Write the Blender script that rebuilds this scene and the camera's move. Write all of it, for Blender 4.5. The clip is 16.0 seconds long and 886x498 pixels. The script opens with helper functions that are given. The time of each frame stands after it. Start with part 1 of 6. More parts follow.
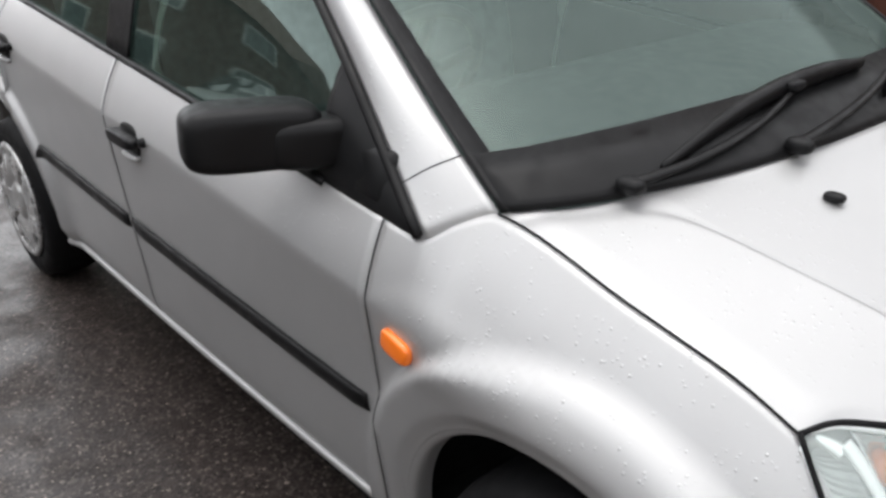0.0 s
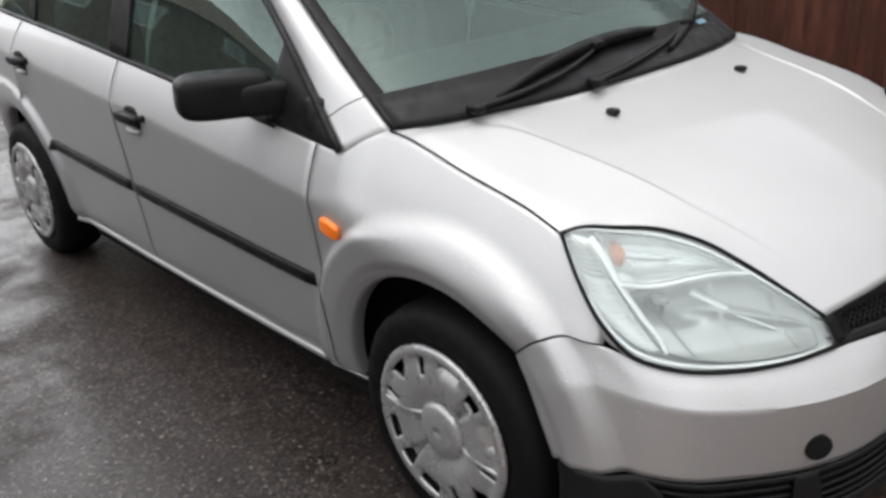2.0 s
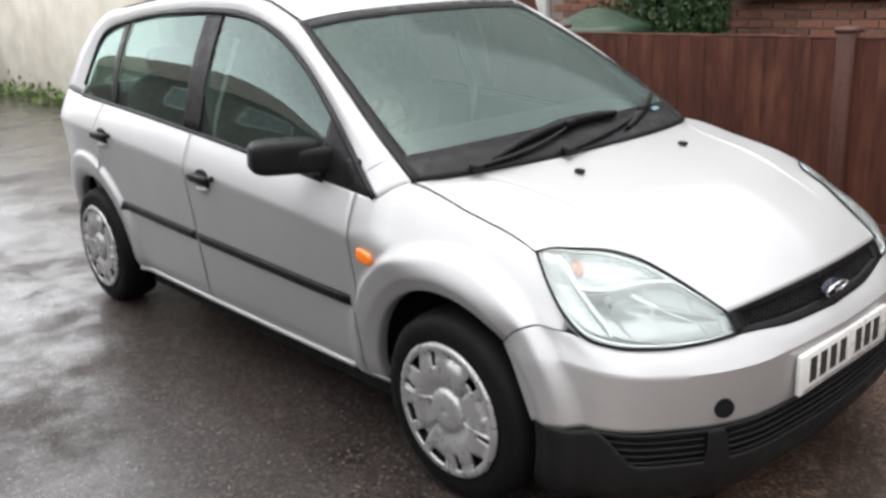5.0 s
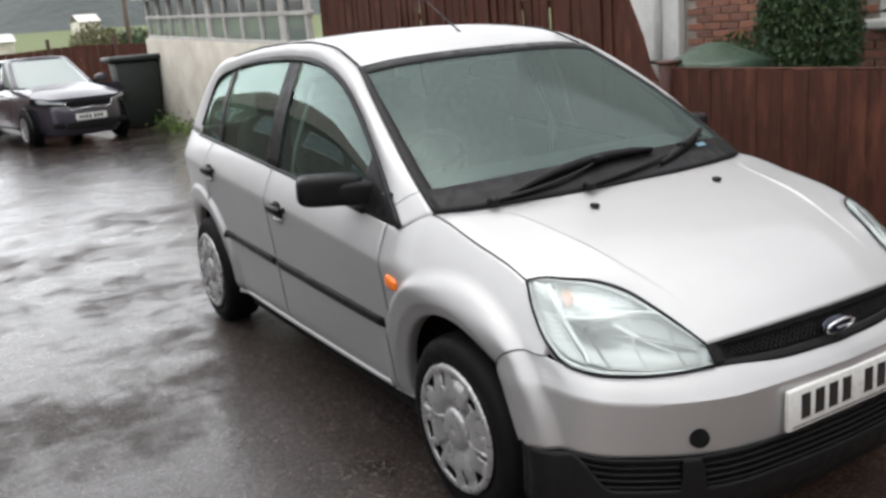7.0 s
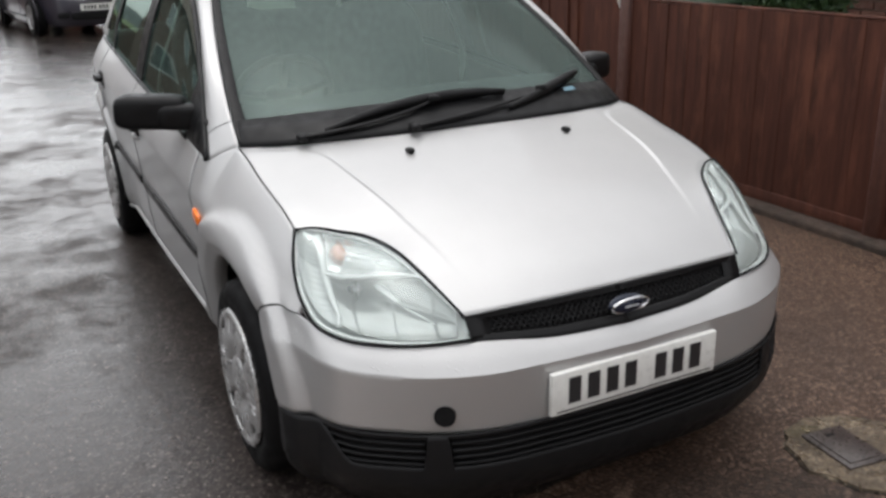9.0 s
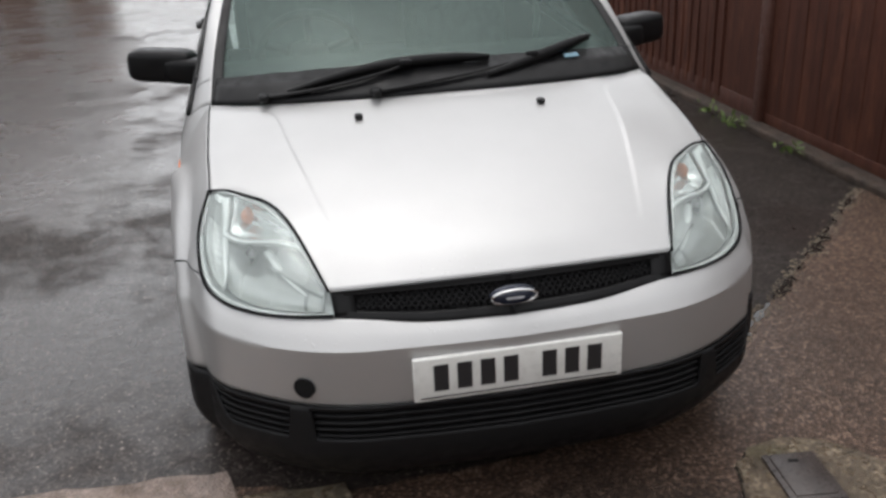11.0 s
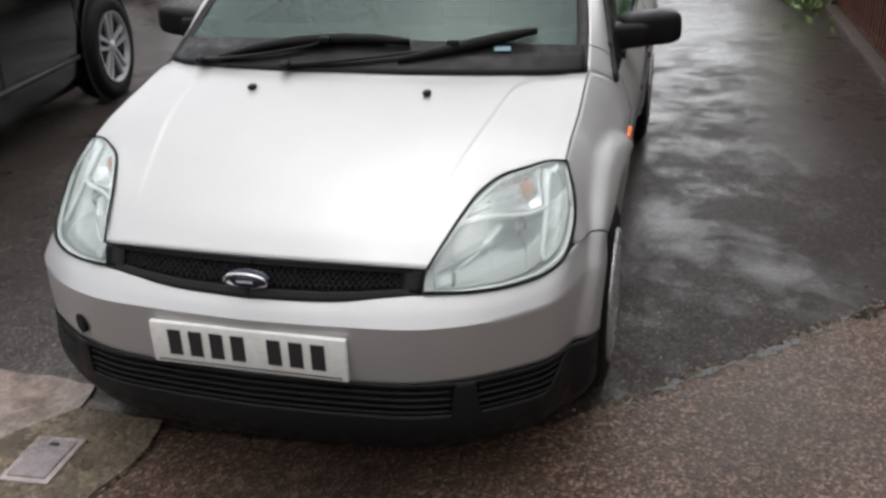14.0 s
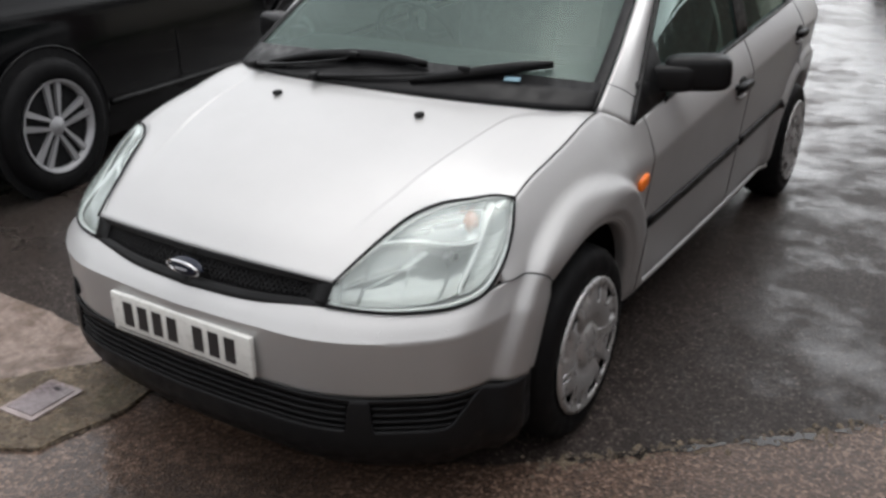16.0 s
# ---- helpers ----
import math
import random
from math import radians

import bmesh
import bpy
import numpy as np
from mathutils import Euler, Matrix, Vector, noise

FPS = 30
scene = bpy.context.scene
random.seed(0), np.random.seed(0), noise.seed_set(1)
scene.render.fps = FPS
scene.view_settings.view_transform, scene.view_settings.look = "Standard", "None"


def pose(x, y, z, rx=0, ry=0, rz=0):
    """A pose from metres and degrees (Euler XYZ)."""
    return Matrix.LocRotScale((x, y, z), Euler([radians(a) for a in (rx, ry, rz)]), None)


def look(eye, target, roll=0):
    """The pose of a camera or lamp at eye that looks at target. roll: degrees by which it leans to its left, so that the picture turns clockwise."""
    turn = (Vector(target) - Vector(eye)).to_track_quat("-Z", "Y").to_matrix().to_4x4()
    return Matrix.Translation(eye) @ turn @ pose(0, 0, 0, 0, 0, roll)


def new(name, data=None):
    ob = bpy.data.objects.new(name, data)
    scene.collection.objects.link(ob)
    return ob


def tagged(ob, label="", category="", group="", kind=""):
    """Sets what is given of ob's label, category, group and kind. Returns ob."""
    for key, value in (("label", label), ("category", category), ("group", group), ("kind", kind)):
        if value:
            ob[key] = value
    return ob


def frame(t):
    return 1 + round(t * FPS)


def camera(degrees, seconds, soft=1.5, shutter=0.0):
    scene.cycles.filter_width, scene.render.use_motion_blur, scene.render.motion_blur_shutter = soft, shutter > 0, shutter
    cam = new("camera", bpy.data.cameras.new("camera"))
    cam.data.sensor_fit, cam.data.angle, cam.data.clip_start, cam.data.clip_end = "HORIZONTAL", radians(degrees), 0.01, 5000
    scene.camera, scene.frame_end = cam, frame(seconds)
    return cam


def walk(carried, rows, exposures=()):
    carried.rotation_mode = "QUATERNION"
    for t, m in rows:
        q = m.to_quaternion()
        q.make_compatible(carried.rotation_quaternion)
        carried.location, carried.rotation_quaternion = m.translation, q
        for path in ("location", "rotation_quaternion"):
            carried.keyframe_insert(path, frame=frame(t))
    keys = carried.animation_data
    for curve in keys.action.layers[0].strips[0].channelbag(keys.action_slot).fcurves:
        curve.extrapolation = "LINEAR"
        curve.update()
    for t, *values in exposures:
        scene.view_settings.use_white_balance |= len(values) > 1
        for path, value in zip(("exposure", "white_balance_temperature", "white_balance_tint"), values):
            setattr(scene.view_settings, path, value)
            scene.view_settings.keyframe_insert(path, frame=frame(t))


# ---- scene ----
cam = camera(52.9, 16.0, soft=3.0)
METRES = 6.169
START = pose(-1.5395, -0.6198, 1.4091, 0, -0.9, 0) @ pose(0, 0, 0, 0, 0, -38.9)
ROWS = [
    (0.0, 0.0, 0.0, 0.0, -0.8, -25.09, 1.7),
    (0.5, 0.0006, -0.0326, 0.0038, -3.61, -23.32, 2.82),
    (1.0, 0.0104, -0.0653, 0.0058, -4.76, -22.82, 1.96),
    (1.5, 0.025, -0.0952, 0.0067, -3.51, -23.89, 3.06),
    (2.0, 0.02, -0.1189, 0.0062, -3.48, -23.66, 4.0),
    (2.5, 0.0163, -0.1486, 0.0101, -2.73, -22.73, 2.88),
    (3.0, 0.0275, -0.176, 0.0119, -1.33, -22.08, 4.37),
    (3.5, 0.0264, -0.1977, 0.0159, -2.43, -19.2, 4.2),
    (6.0, 0.0251, -0.2485, 0.0166, -2.55, -17.39, 3.0),
    (6.5, 0.0596, -0.2553, 0.0152, 2.98, -17.74, 1.68),
    (7.0, 0.0914, -0.2533, 0.0166, 8.0, -14.62, 5.34),
    (7.5, 0.1049, -0.2348, 0.0159, 6.82, -16.22, 4.23),
    (8.0, 0.1455, -0.2317, 0.0149, 11.0, -17.67, 4.66),
    (8.5, 0.1824, -0.2236, 0.018, 13.44, -18.01, 5.08),
    (9.0, 0.1998, -0.1976, 0.0144, 11.67, -19.89, 2.03),
    (11.5, 0.3671, -0.1172, 0.0193, 32.71, -23.65, 3.79),
    (12.0, 0.4021, -0.0915, 0.0176, 36.13, -24.25, 3.98),
    (12.5, 0.424, -0.0608, 0.0189, 39.12, -23.6, 3.61),
    (13.0, 0.4693, -0.0411, 0.0194, 46.77, -23.02, 3.67),
    (13.5, 0.4953, -0.0101, 0.0183, 49.43, -22.82, 5.44),
    (14.0, 0.5028, 0.0239, 0.016, 53.26, -24.0, 2.58),
    (14.5, 0.535, 0.0552, 0.016, 59.4, -22.46, 2.33),
    (15.0, 0.5566, 0.0824, 0.0177, 62.86, -20.45, 3.15),
    (15.5, 0.5508, 0.114, 0.0133, 66.95, -21.97, 2.15),
    (16.0, 0.5626, 0.1389, 0.0133, 71.29, -22.13, 0.81),
]
walk(cam, [(t, START @ pose(METRES * x, METRES * y, METRES * z, 90 + pitch, roll, yaw)) for t, x, y, z, yaw, pitch, roll in ROWS], [(0, 1.61), (0.5, 1.57), (1, 1.13), (1.5, 1.24), (2, 1.57), (2.5, 2.02), (3, 2.27), (3.5, 1.96), (6, 1.99), (6.5, 1.69), (7, 1.58), (7.5, 1.44), (8, 1.26), (8.5, 1.45), (9, 1.36), (11.5, 1.22), (12, 1.25), (12.5, 1.54), (13, 1.27), (13.5, 1.37), (14, 1.30), (14.5, 1.40), (15, 1.15), (15.5, 1.20), (16, 1.30)])

# ---- world, sun ----
world = bpy.data.worlds.new("overcast")
scene.world = world
world.use_nodes = True
_wn = world.node_tree.nodes
_wl = world.node_tree.links
_bg = _wn["Background"]
_sky = _wn.new("ShaderNodeTexSky")
_sky.sky_type = "NISHITA"
_sky.sun_disc = False
_sky.sun_elevation, _sky.sun_rotation = radians(83), radians(-20)
_sky.dust_density, _sky.air_density = 4.0, 1.0
_hs = _wn.new("ShaderNodeHueSaturation")
_hs.inputs["Saturation"].default_value = 0.16
_wl.new(_sky.outputs[0], _hs.inputs["Color"])
_tc = _wn.new("ShaderNodeTexCoord")
_cl = _wn.new("ShaderNodeTexNoise")
_cl.inputs["Scale"].default_value, _cl.inputs["Detail"].default_value, _cl.inputs["Roughness"].default_value = 2.6, 5.0, 0.55
_cr = _wn.new("ShaderNodeValToRGB")
for _e, (_p, _v) in zip(_cr.color_ramp.elements, ((0.34, 0.62), (0.66, 1.30))):
    _e.position, _e.color = _p, (_v, _v, _v, 1)
_cm = _wn.new("ShaderNodeMix")
_cm.data_type, _cm.blend_type = "RGBA", "MULTIPLY"
_cm.inputs[0].default_value = 1.0
_wl.new(_tc.outputs["Generated"], _cl.inputs["Vector"])
_wl.new(_cl.outputs["Fac"], _cr.inputs[0])
_wl.new(_hs.outputs[0], _cm.inputs[6])
_wl.new(_cr.outputs[0], _cm.inputs[7])
# low rain cloud, brightest towards the horizon
_sx = _wn.new("ShaderNodeSeparateXYZ")
_mr = _wn.new("ShaderNodeMapRange")
_mr.inputs["From Max"].default_value, _mr.inputs["To Min"].default_value, _mr.inputs["To Max"].default_value = 0.6, 2.8, 0.95
_vm = _wn.new("ShaderNodeVectorMath")
_vm.operation = "SCALE"
_wl.new(_tc.outputs["Generated"], _sx.inputs[0])
_wl.new(_sx.outputs["Z"], _mr.inputs["Value"])
_wl.new(_cm.outputs[2], _vm.inputs[0])
_wl.new(_mr.outputs[0], _vm.inputs["Scale"])
_wl.new(_vm.outputs[0], _bg.inputs["Color"])
_bg.inputs["Strength"].default_value = 0.085
sun_data = bpy.data.lights.new("sun", "SUN")
sun_data.energy, sun_data.angle, sun_data.color = 0.65, radians(150), (0.99, 0.98, 0.995)
sun = new("sun", sun_data)
sun.matrix_world = look((-0.6, 1.7, 15), (0, 0, 0))

# ---- materials ----


class Mat:
    """A small node builder round one Principled material."""

    def __init__(self, name, color=(0.5, 0.5, 0.5), rough=0.5, metal=0.0, **more):
        self.m = bpy.data.materials.new(name)
        self.m.use_nodes = True
        self.n, self.l = self.m.node_tree.nodes, self.m.node_tree.links
        self.b = self.n["Principled BSDF"]
        self.put(Base_Color=(*color, 1), Roughness=rough, Metallic=metal, **more)

    def put(self, **kw):
        for k, v in kw.items():
            self.b.inputs[k.replace("_", " ")].default_value = v
        return self

    def node(self, kind, **kw):
        nd = self.n.new("ShaderNode" + kind)
        for k, v in kw.items():
            nd.inputs[k.replace("_", " ")].default_value = v
        return nd

    def coord(self, scale=(1, 1, 1)):
        g = self.n.new("ShaderNodeTexCoord")
        mp = self.node("Mapping", Scale=scale)
        self.l.new(g.outputs["Object"], mp.inputs["Vector"])
        return mp.outputs[0]

    def noise(self, scale, detail=4.0, rough=0.55, stretch=(1, 1, 1)):
        nz = self.node("TexNoise", Scale=scale, Detail=detail, Roughness=rough)
        self.l.new(self.coord(stretch), nz.inputs["Vector"])
        return nz.outputs["Fac"]

    def cells(self, scale, out="Color"):
        v = self.node("TexVoronoi", Scale=scale)
        self.l.new(self.coord(), v.inputs["Vector"])
        return v.outputs[out]

    def ramp(self, fac, *stops):
        r = self.n.new("ShaderNodeValToRGB")
        e = r.color_ramp.elements
        while len(e) < len(stops):
            e.new(0.5)
        for i, (p, c) in enumerate(stops):
            e[i].position = p
            e[i].color = (c, c, c, 1) if isinstance(c, (int, float)) else (*c, 1)
        self.l.new(fac, r.inputs[0])
        return r.outputs[0]

    def mix(self, fac, a, b, how="MIX"):
        x = self.n.new("ShaderNodeMix")
        x.data_type, x.blend_type = "RGBA", how
        for sock, v in ((x.inputs[0], fac), (x.inputs[6], a), (x.inputs[7], b)):
            if isinstance(v, (int, float)):
                sock.default_value = v
            elif isinstance(v, tuple):
                sock.default_value = (*v, 1)
            else:
                self.l.new(v, sock)
        return x.outputs[2]

    def to(self, name, out):
        self.l.new(out, self.b.inputs[name])
        return self

    def bump(self, height, strength=0.3, distance=0.01):
        bp = self.node("Bump", Strength=strength, Distance=distance)
        self.l.new(height, bp.inputs["Height"])
        last = self.b.inputs["Normal"].links
        if last:
            self.l.new(last[0].from_socket, bp.inputs["Normal"])
        self.l.new(bp.outputs[0], self.b.inputs["Normal"])
        return self

    def rand(self):
        o = self.n.new("ShaderNodeObjectInfo")
        return o.outputs["Random"]


def m_paint():
    k = Mat("silver_paint", (0.55, 0.55, 0.55), 0.5, 0.71, Coat_Weight=0.35, Coat_Roughness=0.06)
    k.to("Base Color", k.mix(k.ramp(k.noise(3, 5), (0.4, 0.0), (0.7, 0.35)), (0.485, 0.484, 0.483), (0.45, 0.449, 0.447)))
    k.to("Roughness", k.ramp(k.noise(7, 5), (0.3, 0.49), (0.7, 0.57)))
    drops = k.node("TexVoronoi", Scale=95, Randomness=1.0)
    k.l.new(k.coord(), drops.inputs["Vector"])
    some = k.ramp(k.noise(23, 4, 0.7), (0.47, 0.0), (0.60, 1.0))
    bead = k.mix(some, (0.0, 0.0, 0.0), k.ramp(drops.outputs["Distance"], (0.12, 1.0), (0.24, 0.0)))
    k.bump(bead, 0.55, 0.0018)
    k.bump(k.noise(900, 1), 0.03, 0.001)
    return k.m


def m_black_plastic(name="black_plastic", v=0.006, rough=0.42, shine=0.21):
    k = Mat(name, (v, v, v * 1.08), rough, 0.0, Specular_IOR_Level=shine)
    k.to("Roughness", k.ramp(k.noise(25, 5), (0.3, rough - 0.12), (0.7, rough + 0.15)))
    k.bump(k.noise(700, 2), 0.12, 0.001)
    return k.m


def m_asphalt():
    k = Mat("wet_asphalt", (0.05, 0.05, 0.05), 0.5, 0.0, Specular_IOR_Level=0.12, Coat_IOR=1.33, Coat_Roughness=0.04)
    stone = k.cells(120)
    grit = k.ramp(stone, (0.1, (0.011, 0.0088, 0.0080)), (0.70, (0.035, 0.0283, 0.0258)), (0.95, (0.135, 0.113, 0.103)))
    clump = k.ramp(k.noise(22, 5, 0.8), (0.46, 0.0), (0.68, 0.9))
    grit = k.mix(clump, grit, k.mix(0.6, grit, (0.092, 0.074, 0.066)))
    speck = k.ramp(k.noise(60, 3, 0.6), (0.62, 0.0), (0.68, 1.0))
    grit = k.mix(speck, grit, (0.28, 0.235, 0.205))
    big = k.ramp(k.noise(0.7, 5, 0.6), (0.35, 0.0), (0.7, 1.0))
    k.to("Base Color", k.mix(big, grit, k.mix(0.45, grit, (0.015, 0.0115, 0.0095))))
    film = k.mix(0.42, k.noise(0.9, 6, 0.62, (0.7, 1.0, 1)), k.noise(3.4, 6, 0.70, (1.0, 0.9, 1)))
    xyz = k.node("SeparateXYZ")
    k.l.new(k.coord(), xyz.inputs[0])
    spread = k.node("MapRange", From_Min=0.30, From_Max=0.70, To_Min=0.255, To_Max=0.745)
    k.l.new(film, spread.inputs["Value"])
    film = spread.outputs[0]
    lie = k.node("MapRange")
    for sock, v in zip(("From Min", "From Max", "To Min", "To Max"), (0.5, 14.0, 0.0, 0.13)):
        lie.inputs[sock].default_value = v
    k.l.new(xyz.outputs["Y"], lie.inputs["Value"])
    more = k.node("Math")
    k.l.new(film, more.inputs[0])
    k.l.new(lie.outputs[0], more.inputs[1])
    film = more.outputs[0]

    def rise(sock, a, b, lo, hi):
        r = k.node("MapRange")
        r.interpolation_type = "SMOOTHSTEP"
        for nm, v in zip(("From Min", "From Max", "To Min", "To Max"), (a, b, lo, hi)):
            r.inputs[nm].default_value = v
        k.l.new(sock, r.inputs["Value"])
        return r.outputs[0]

    def calc(how, a, b):
        c = k.node("Math")
        c.operation = how
        for i_, v in enumerate((a, b)):
            if isinstance(v, (int, float)):
                c.inputs[i_].default_value = v
            else:
                k.l.new(v, c.inputs[i_])
        return c.outputs[0]

    # a darker strip from the car to the fence, drier at its near end
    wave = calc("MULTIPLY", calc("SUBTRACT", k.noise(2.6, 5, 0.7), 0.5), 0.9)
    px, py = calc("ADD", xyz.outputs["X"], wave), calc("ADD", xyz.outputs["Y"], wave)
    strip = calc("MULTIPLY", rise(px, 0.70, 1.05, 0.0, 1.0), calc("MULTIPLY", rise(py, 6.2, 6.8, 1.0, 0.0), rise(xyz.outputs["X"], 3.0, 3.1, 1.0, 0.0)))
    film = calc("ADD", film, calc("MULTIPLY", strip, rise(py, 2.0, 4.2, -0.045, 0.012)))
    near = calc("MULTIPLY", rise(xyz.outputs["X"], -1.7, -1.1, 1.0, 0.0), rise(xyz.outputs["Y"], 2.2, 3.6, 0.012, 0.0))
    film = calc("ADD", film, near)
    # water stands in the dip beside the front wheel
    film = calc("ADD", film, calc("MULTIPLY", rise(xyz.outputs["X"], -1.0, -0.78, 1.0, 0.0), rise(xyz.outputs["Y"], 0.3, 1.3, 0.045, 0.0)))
    laid = k.b.inputs["Base Color"].links[0].from_socket
    k.to("Base Color", k.mix(calc("MULTIPLY", strip, 0.35), laid, (0.011, 0.009, 0.0075)))
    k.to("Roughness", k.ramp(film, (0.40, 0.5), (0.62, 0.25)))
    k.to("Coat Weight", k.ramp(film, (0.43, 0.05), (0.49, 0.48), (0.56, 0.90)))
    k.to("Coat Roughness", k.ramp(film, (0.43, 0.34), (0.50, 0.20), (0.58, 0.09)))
    k.bump(k.noise(85, 3, 0.6), 0.35, 0.008)
    ripple = k.node("Bump", Strength=0.22, Distance=0.02)
    k.l.new(k.noise(16, 5, 0.6), ripple.inputs["Height"])
    k.l.new(ripple.outputs[0], k.b.inputs["Coat Normal"])
    return k.m


def m_pebble(name="wet_pebble_concrete", pale=0.0, wet=0.5):
    k = Mat(name, (0.1, 0.08, 0.07), 0.45, 0.0, Specular_IOR_Level=0.22, Coat_IOR=1.33, Coat_Roughness=0.1)
    stone = k.cells(115)
    grit = k.ramp(stone, (0.1, (0.026, 0.0148, 0.0110)), (0.6, (0.095, 0.058, 0.040)), (0.95, (0.32, 0.216, 0.160)))
    big = k.ramp(k.noise(1.1, 5, 0.6), (0.35, 0.0), (0.7, 1.0))
    c = k.mix(big, grit, k.mix(0.5, grit, (0.03, 0.022, 0.018)))
    worn = k.ramp(k.noise(30, 5, 0.7), (0.35, (0.20, 0.158, 0.137)), (0.65, (0.40, 0.325, 0.285)))
    worn = k.mix(k.ramp(k.noise(6, 6, 0.75), (0.46, 0.0), (0.60, 0.8)), worn, (0.105, 0.076, 0.058))
    k.to("Base Color", k.mix(pale, c, worn))
    if not pale:
        # a darker patch with uneven edges spreads in front of the parking place
        sep = k.node("SeparateXYZ")
        mv = k.node("VectorMath")
        wob = k.node("TexNoise", Scale=3.5, Detail=5.0)
        k.l.new(k.coord(), wob.inputs["Vector"])
        ws = k.node("VectorMath")
        ws.operation = "SCALE"
        ws.inputs["Scale"].default_value = 0.55
        k.l.new(wob.outputs["Color"], ws.inputs[0])
        k.l.new(k.coord(), mv.inputs[0])
        k.l.new(ws.outputs[0], mv.inputs[1])
        k.l.new(mv.outputs[0], sep.inputs[0])
        spread = k.node("VectorMath")
        spread.operation = "LENGTH"
        flat_ = k.node("Mapping", Scale=(1.1, 1.5, 0), Location=(-0.55, 1.0, 0))
        k.l.new(mv.outputs[0], flat_.inputs["Vector"])
        k.l.new(flat_.outputs[0], spread.inputs[0])
        now = k.b.inputs["Base Color"].links[0].from_socket
        k.to("Base Color", k.mix(k.ramp(spread.outputs["Value"], (0.35, 0.72), (0.75, 0.0)), now, k.mix(0.88, now, (0.008, 0.006, 0.005))))
    film = k.noise(1.3, 5, 0.6)
    lay, sleek = k.ramp(film, (0.38, 0.12), (0.58, wet)), k.ramp(film, (0.38, 0.32), (0.60, 0.12))
    if not pale:
        # a shallow puddle lies in front of the parking place
        dip = k.node("VectorMath")
        dip.operation = "LENGTH"
        there = k.node("Mapping", Scale=(1.0, 1.25, 0), Location=(0.18, 0.72, 0))
        k.l.new(mv.outputs[0], there.inputs["Vector"])
        k.l.new(there.outputs[0], dip.inputs[0])
        pool = k.ramp(dip.outputs["Value"], (0.42, 1.0), (0.60, 0.0))
        lay, sleek = k.mix(pool, lay, (1.0, 1.0, 1.0)), k.mix(pool, sleek, (0.05, 0.05, 0.05))
        swell = k.node("Bump", Strength=0.25, Distance=0.02)
        k.l.new(k.noise(18, 4, 0.6), swell.inputs["Height"])
        k.l.new(swell.outputs[0], k.b.inputs["Coat Normal"])
        # towards the fence the fall of the ground keeps it wetter
        shift = k.node("MapRange")
        for nm, v in zip(("From Min", "From Max"), (1.3, 2.2)):
            shift.inputs[nm].default_value = v
        k.l.new(sep.outputs["X"], shift.inputs["Value"])
        lay, sleek = k.mix(shift.outputs[0], lay, (0.70, 0.70, 0.70)), k.mix(shift.outputs[0], sleek, (0.20, 0.20, 0.20))
    k.to("Coat Weight", lay)
    k.to("Coat Roughness", sleek)
    k.bump(k.cells(115, "Distance"), 0.6, 0.008)
    return k.m


def m_rough(name, c1, c2, scale, rough=0.7, bump=0.3, dist=0.01, stretch=(1, 1, 1)):
    k = Mat(name, c1, rough)
    a = k.noise(scale, 6, 0.6, stretch)
    k.to("Base Color", k.mix(k.ramp(a, (0.35, 0.0), (0.68, 1.0)), c1, c2))
    k.to("Roughness", k.ramp(k.noise(scale * 3, 3), (0.3, max(rough - 0.15, 0.05)), (0.7, min(rough + 0.1, 1.0))))
    k.bump(k.noise(scale * 8, 4, 0.6, stretch), bump, dist)
    return k.m


def m_fence():
    k = Mat("stained_boards", (0.12, 0.035, 0.02), 0.65, Specular_IOR_Level=0.2)
    o = k.node("VectorMath")
    o.operation = "MULTIPLY"
    k.l.new(k.rand(), o.inputs[0])
    o.inputs[1].default_value = (37.0, 53.0, 71.0)
    a = k.node("VectorMath")
    k.l.new(k.coord(), a.inputs[0])
    k.l.new(o.outputs[0], a.inputs[1])

    def grain_at(scale, detail, stretch):
        m_ = k.node("Mapping", Scale=stretch)
        k.l.new(a.outputs[0], m_.inputs["Vector"])
        n_ = k.node("TexNoise", Scale=scale, Detail=detail, Roughness=0.65)
        k.l.new(m_.outputs[0], n_.inputs["Vector"])
        return n_.outputs["Fac"]

    grain = grain_at(14, 6, (6, 6, 0.35))
    streak = grain_at(4, 5, (5, 5, 0.30))
    c = k.mix(k.ramp(grain, (0.3, 0.0), (0.7, 1.0)), (0.046, 0.0165, 0.0105), (0.086, 0.031, 0.020))
    c = k.mix(k.ramp(streak, (0.45, 0.0), (0.70, 0.85)), c, (0.028, 0.0105, 0.0075))
    c = k.mix(k.ramp(grain_at(3, 4, (2, 2, 0.6)), (0.50, 0.0), (0.72, 0.7)), c, (0.155, 0.060, 0.035))
    c = k.mix(k.ramp(k.rand(), (0.0, 0.0), (1.0, 0.4)), c, (0.078, 0.026, 0.016))
    k.to("Base Color", c)
    k.bump(grain, 0.35, 0.004)
    return k.m


def m_brick():
    k = Mat("red_brick", (0.3, 0.12, 0.08), 0.8)
    c = k.mix(k.rand(), (0.29, 0.115, 0.068), (0.135, 0.062, 0.045))
    k.to("Base Color", k.mix(k.ramp(k.noise(22, 5), (0.4, 0.0), (0.7, 0.5)), c, (0.30, 0.185, 0.135)))
    k.bump(k.noise(90, 4), 0.4, 0.004)
    return k.m


def m_leaf(name, c1, c2):
    k = Mat(name, c1, 0.5)
    g = k.n.new("ShaderNodeNewGeometry")
    k.to("Base Color", k.mix(g.outputs["Random Per Island"], c1, c2))
    return k.m


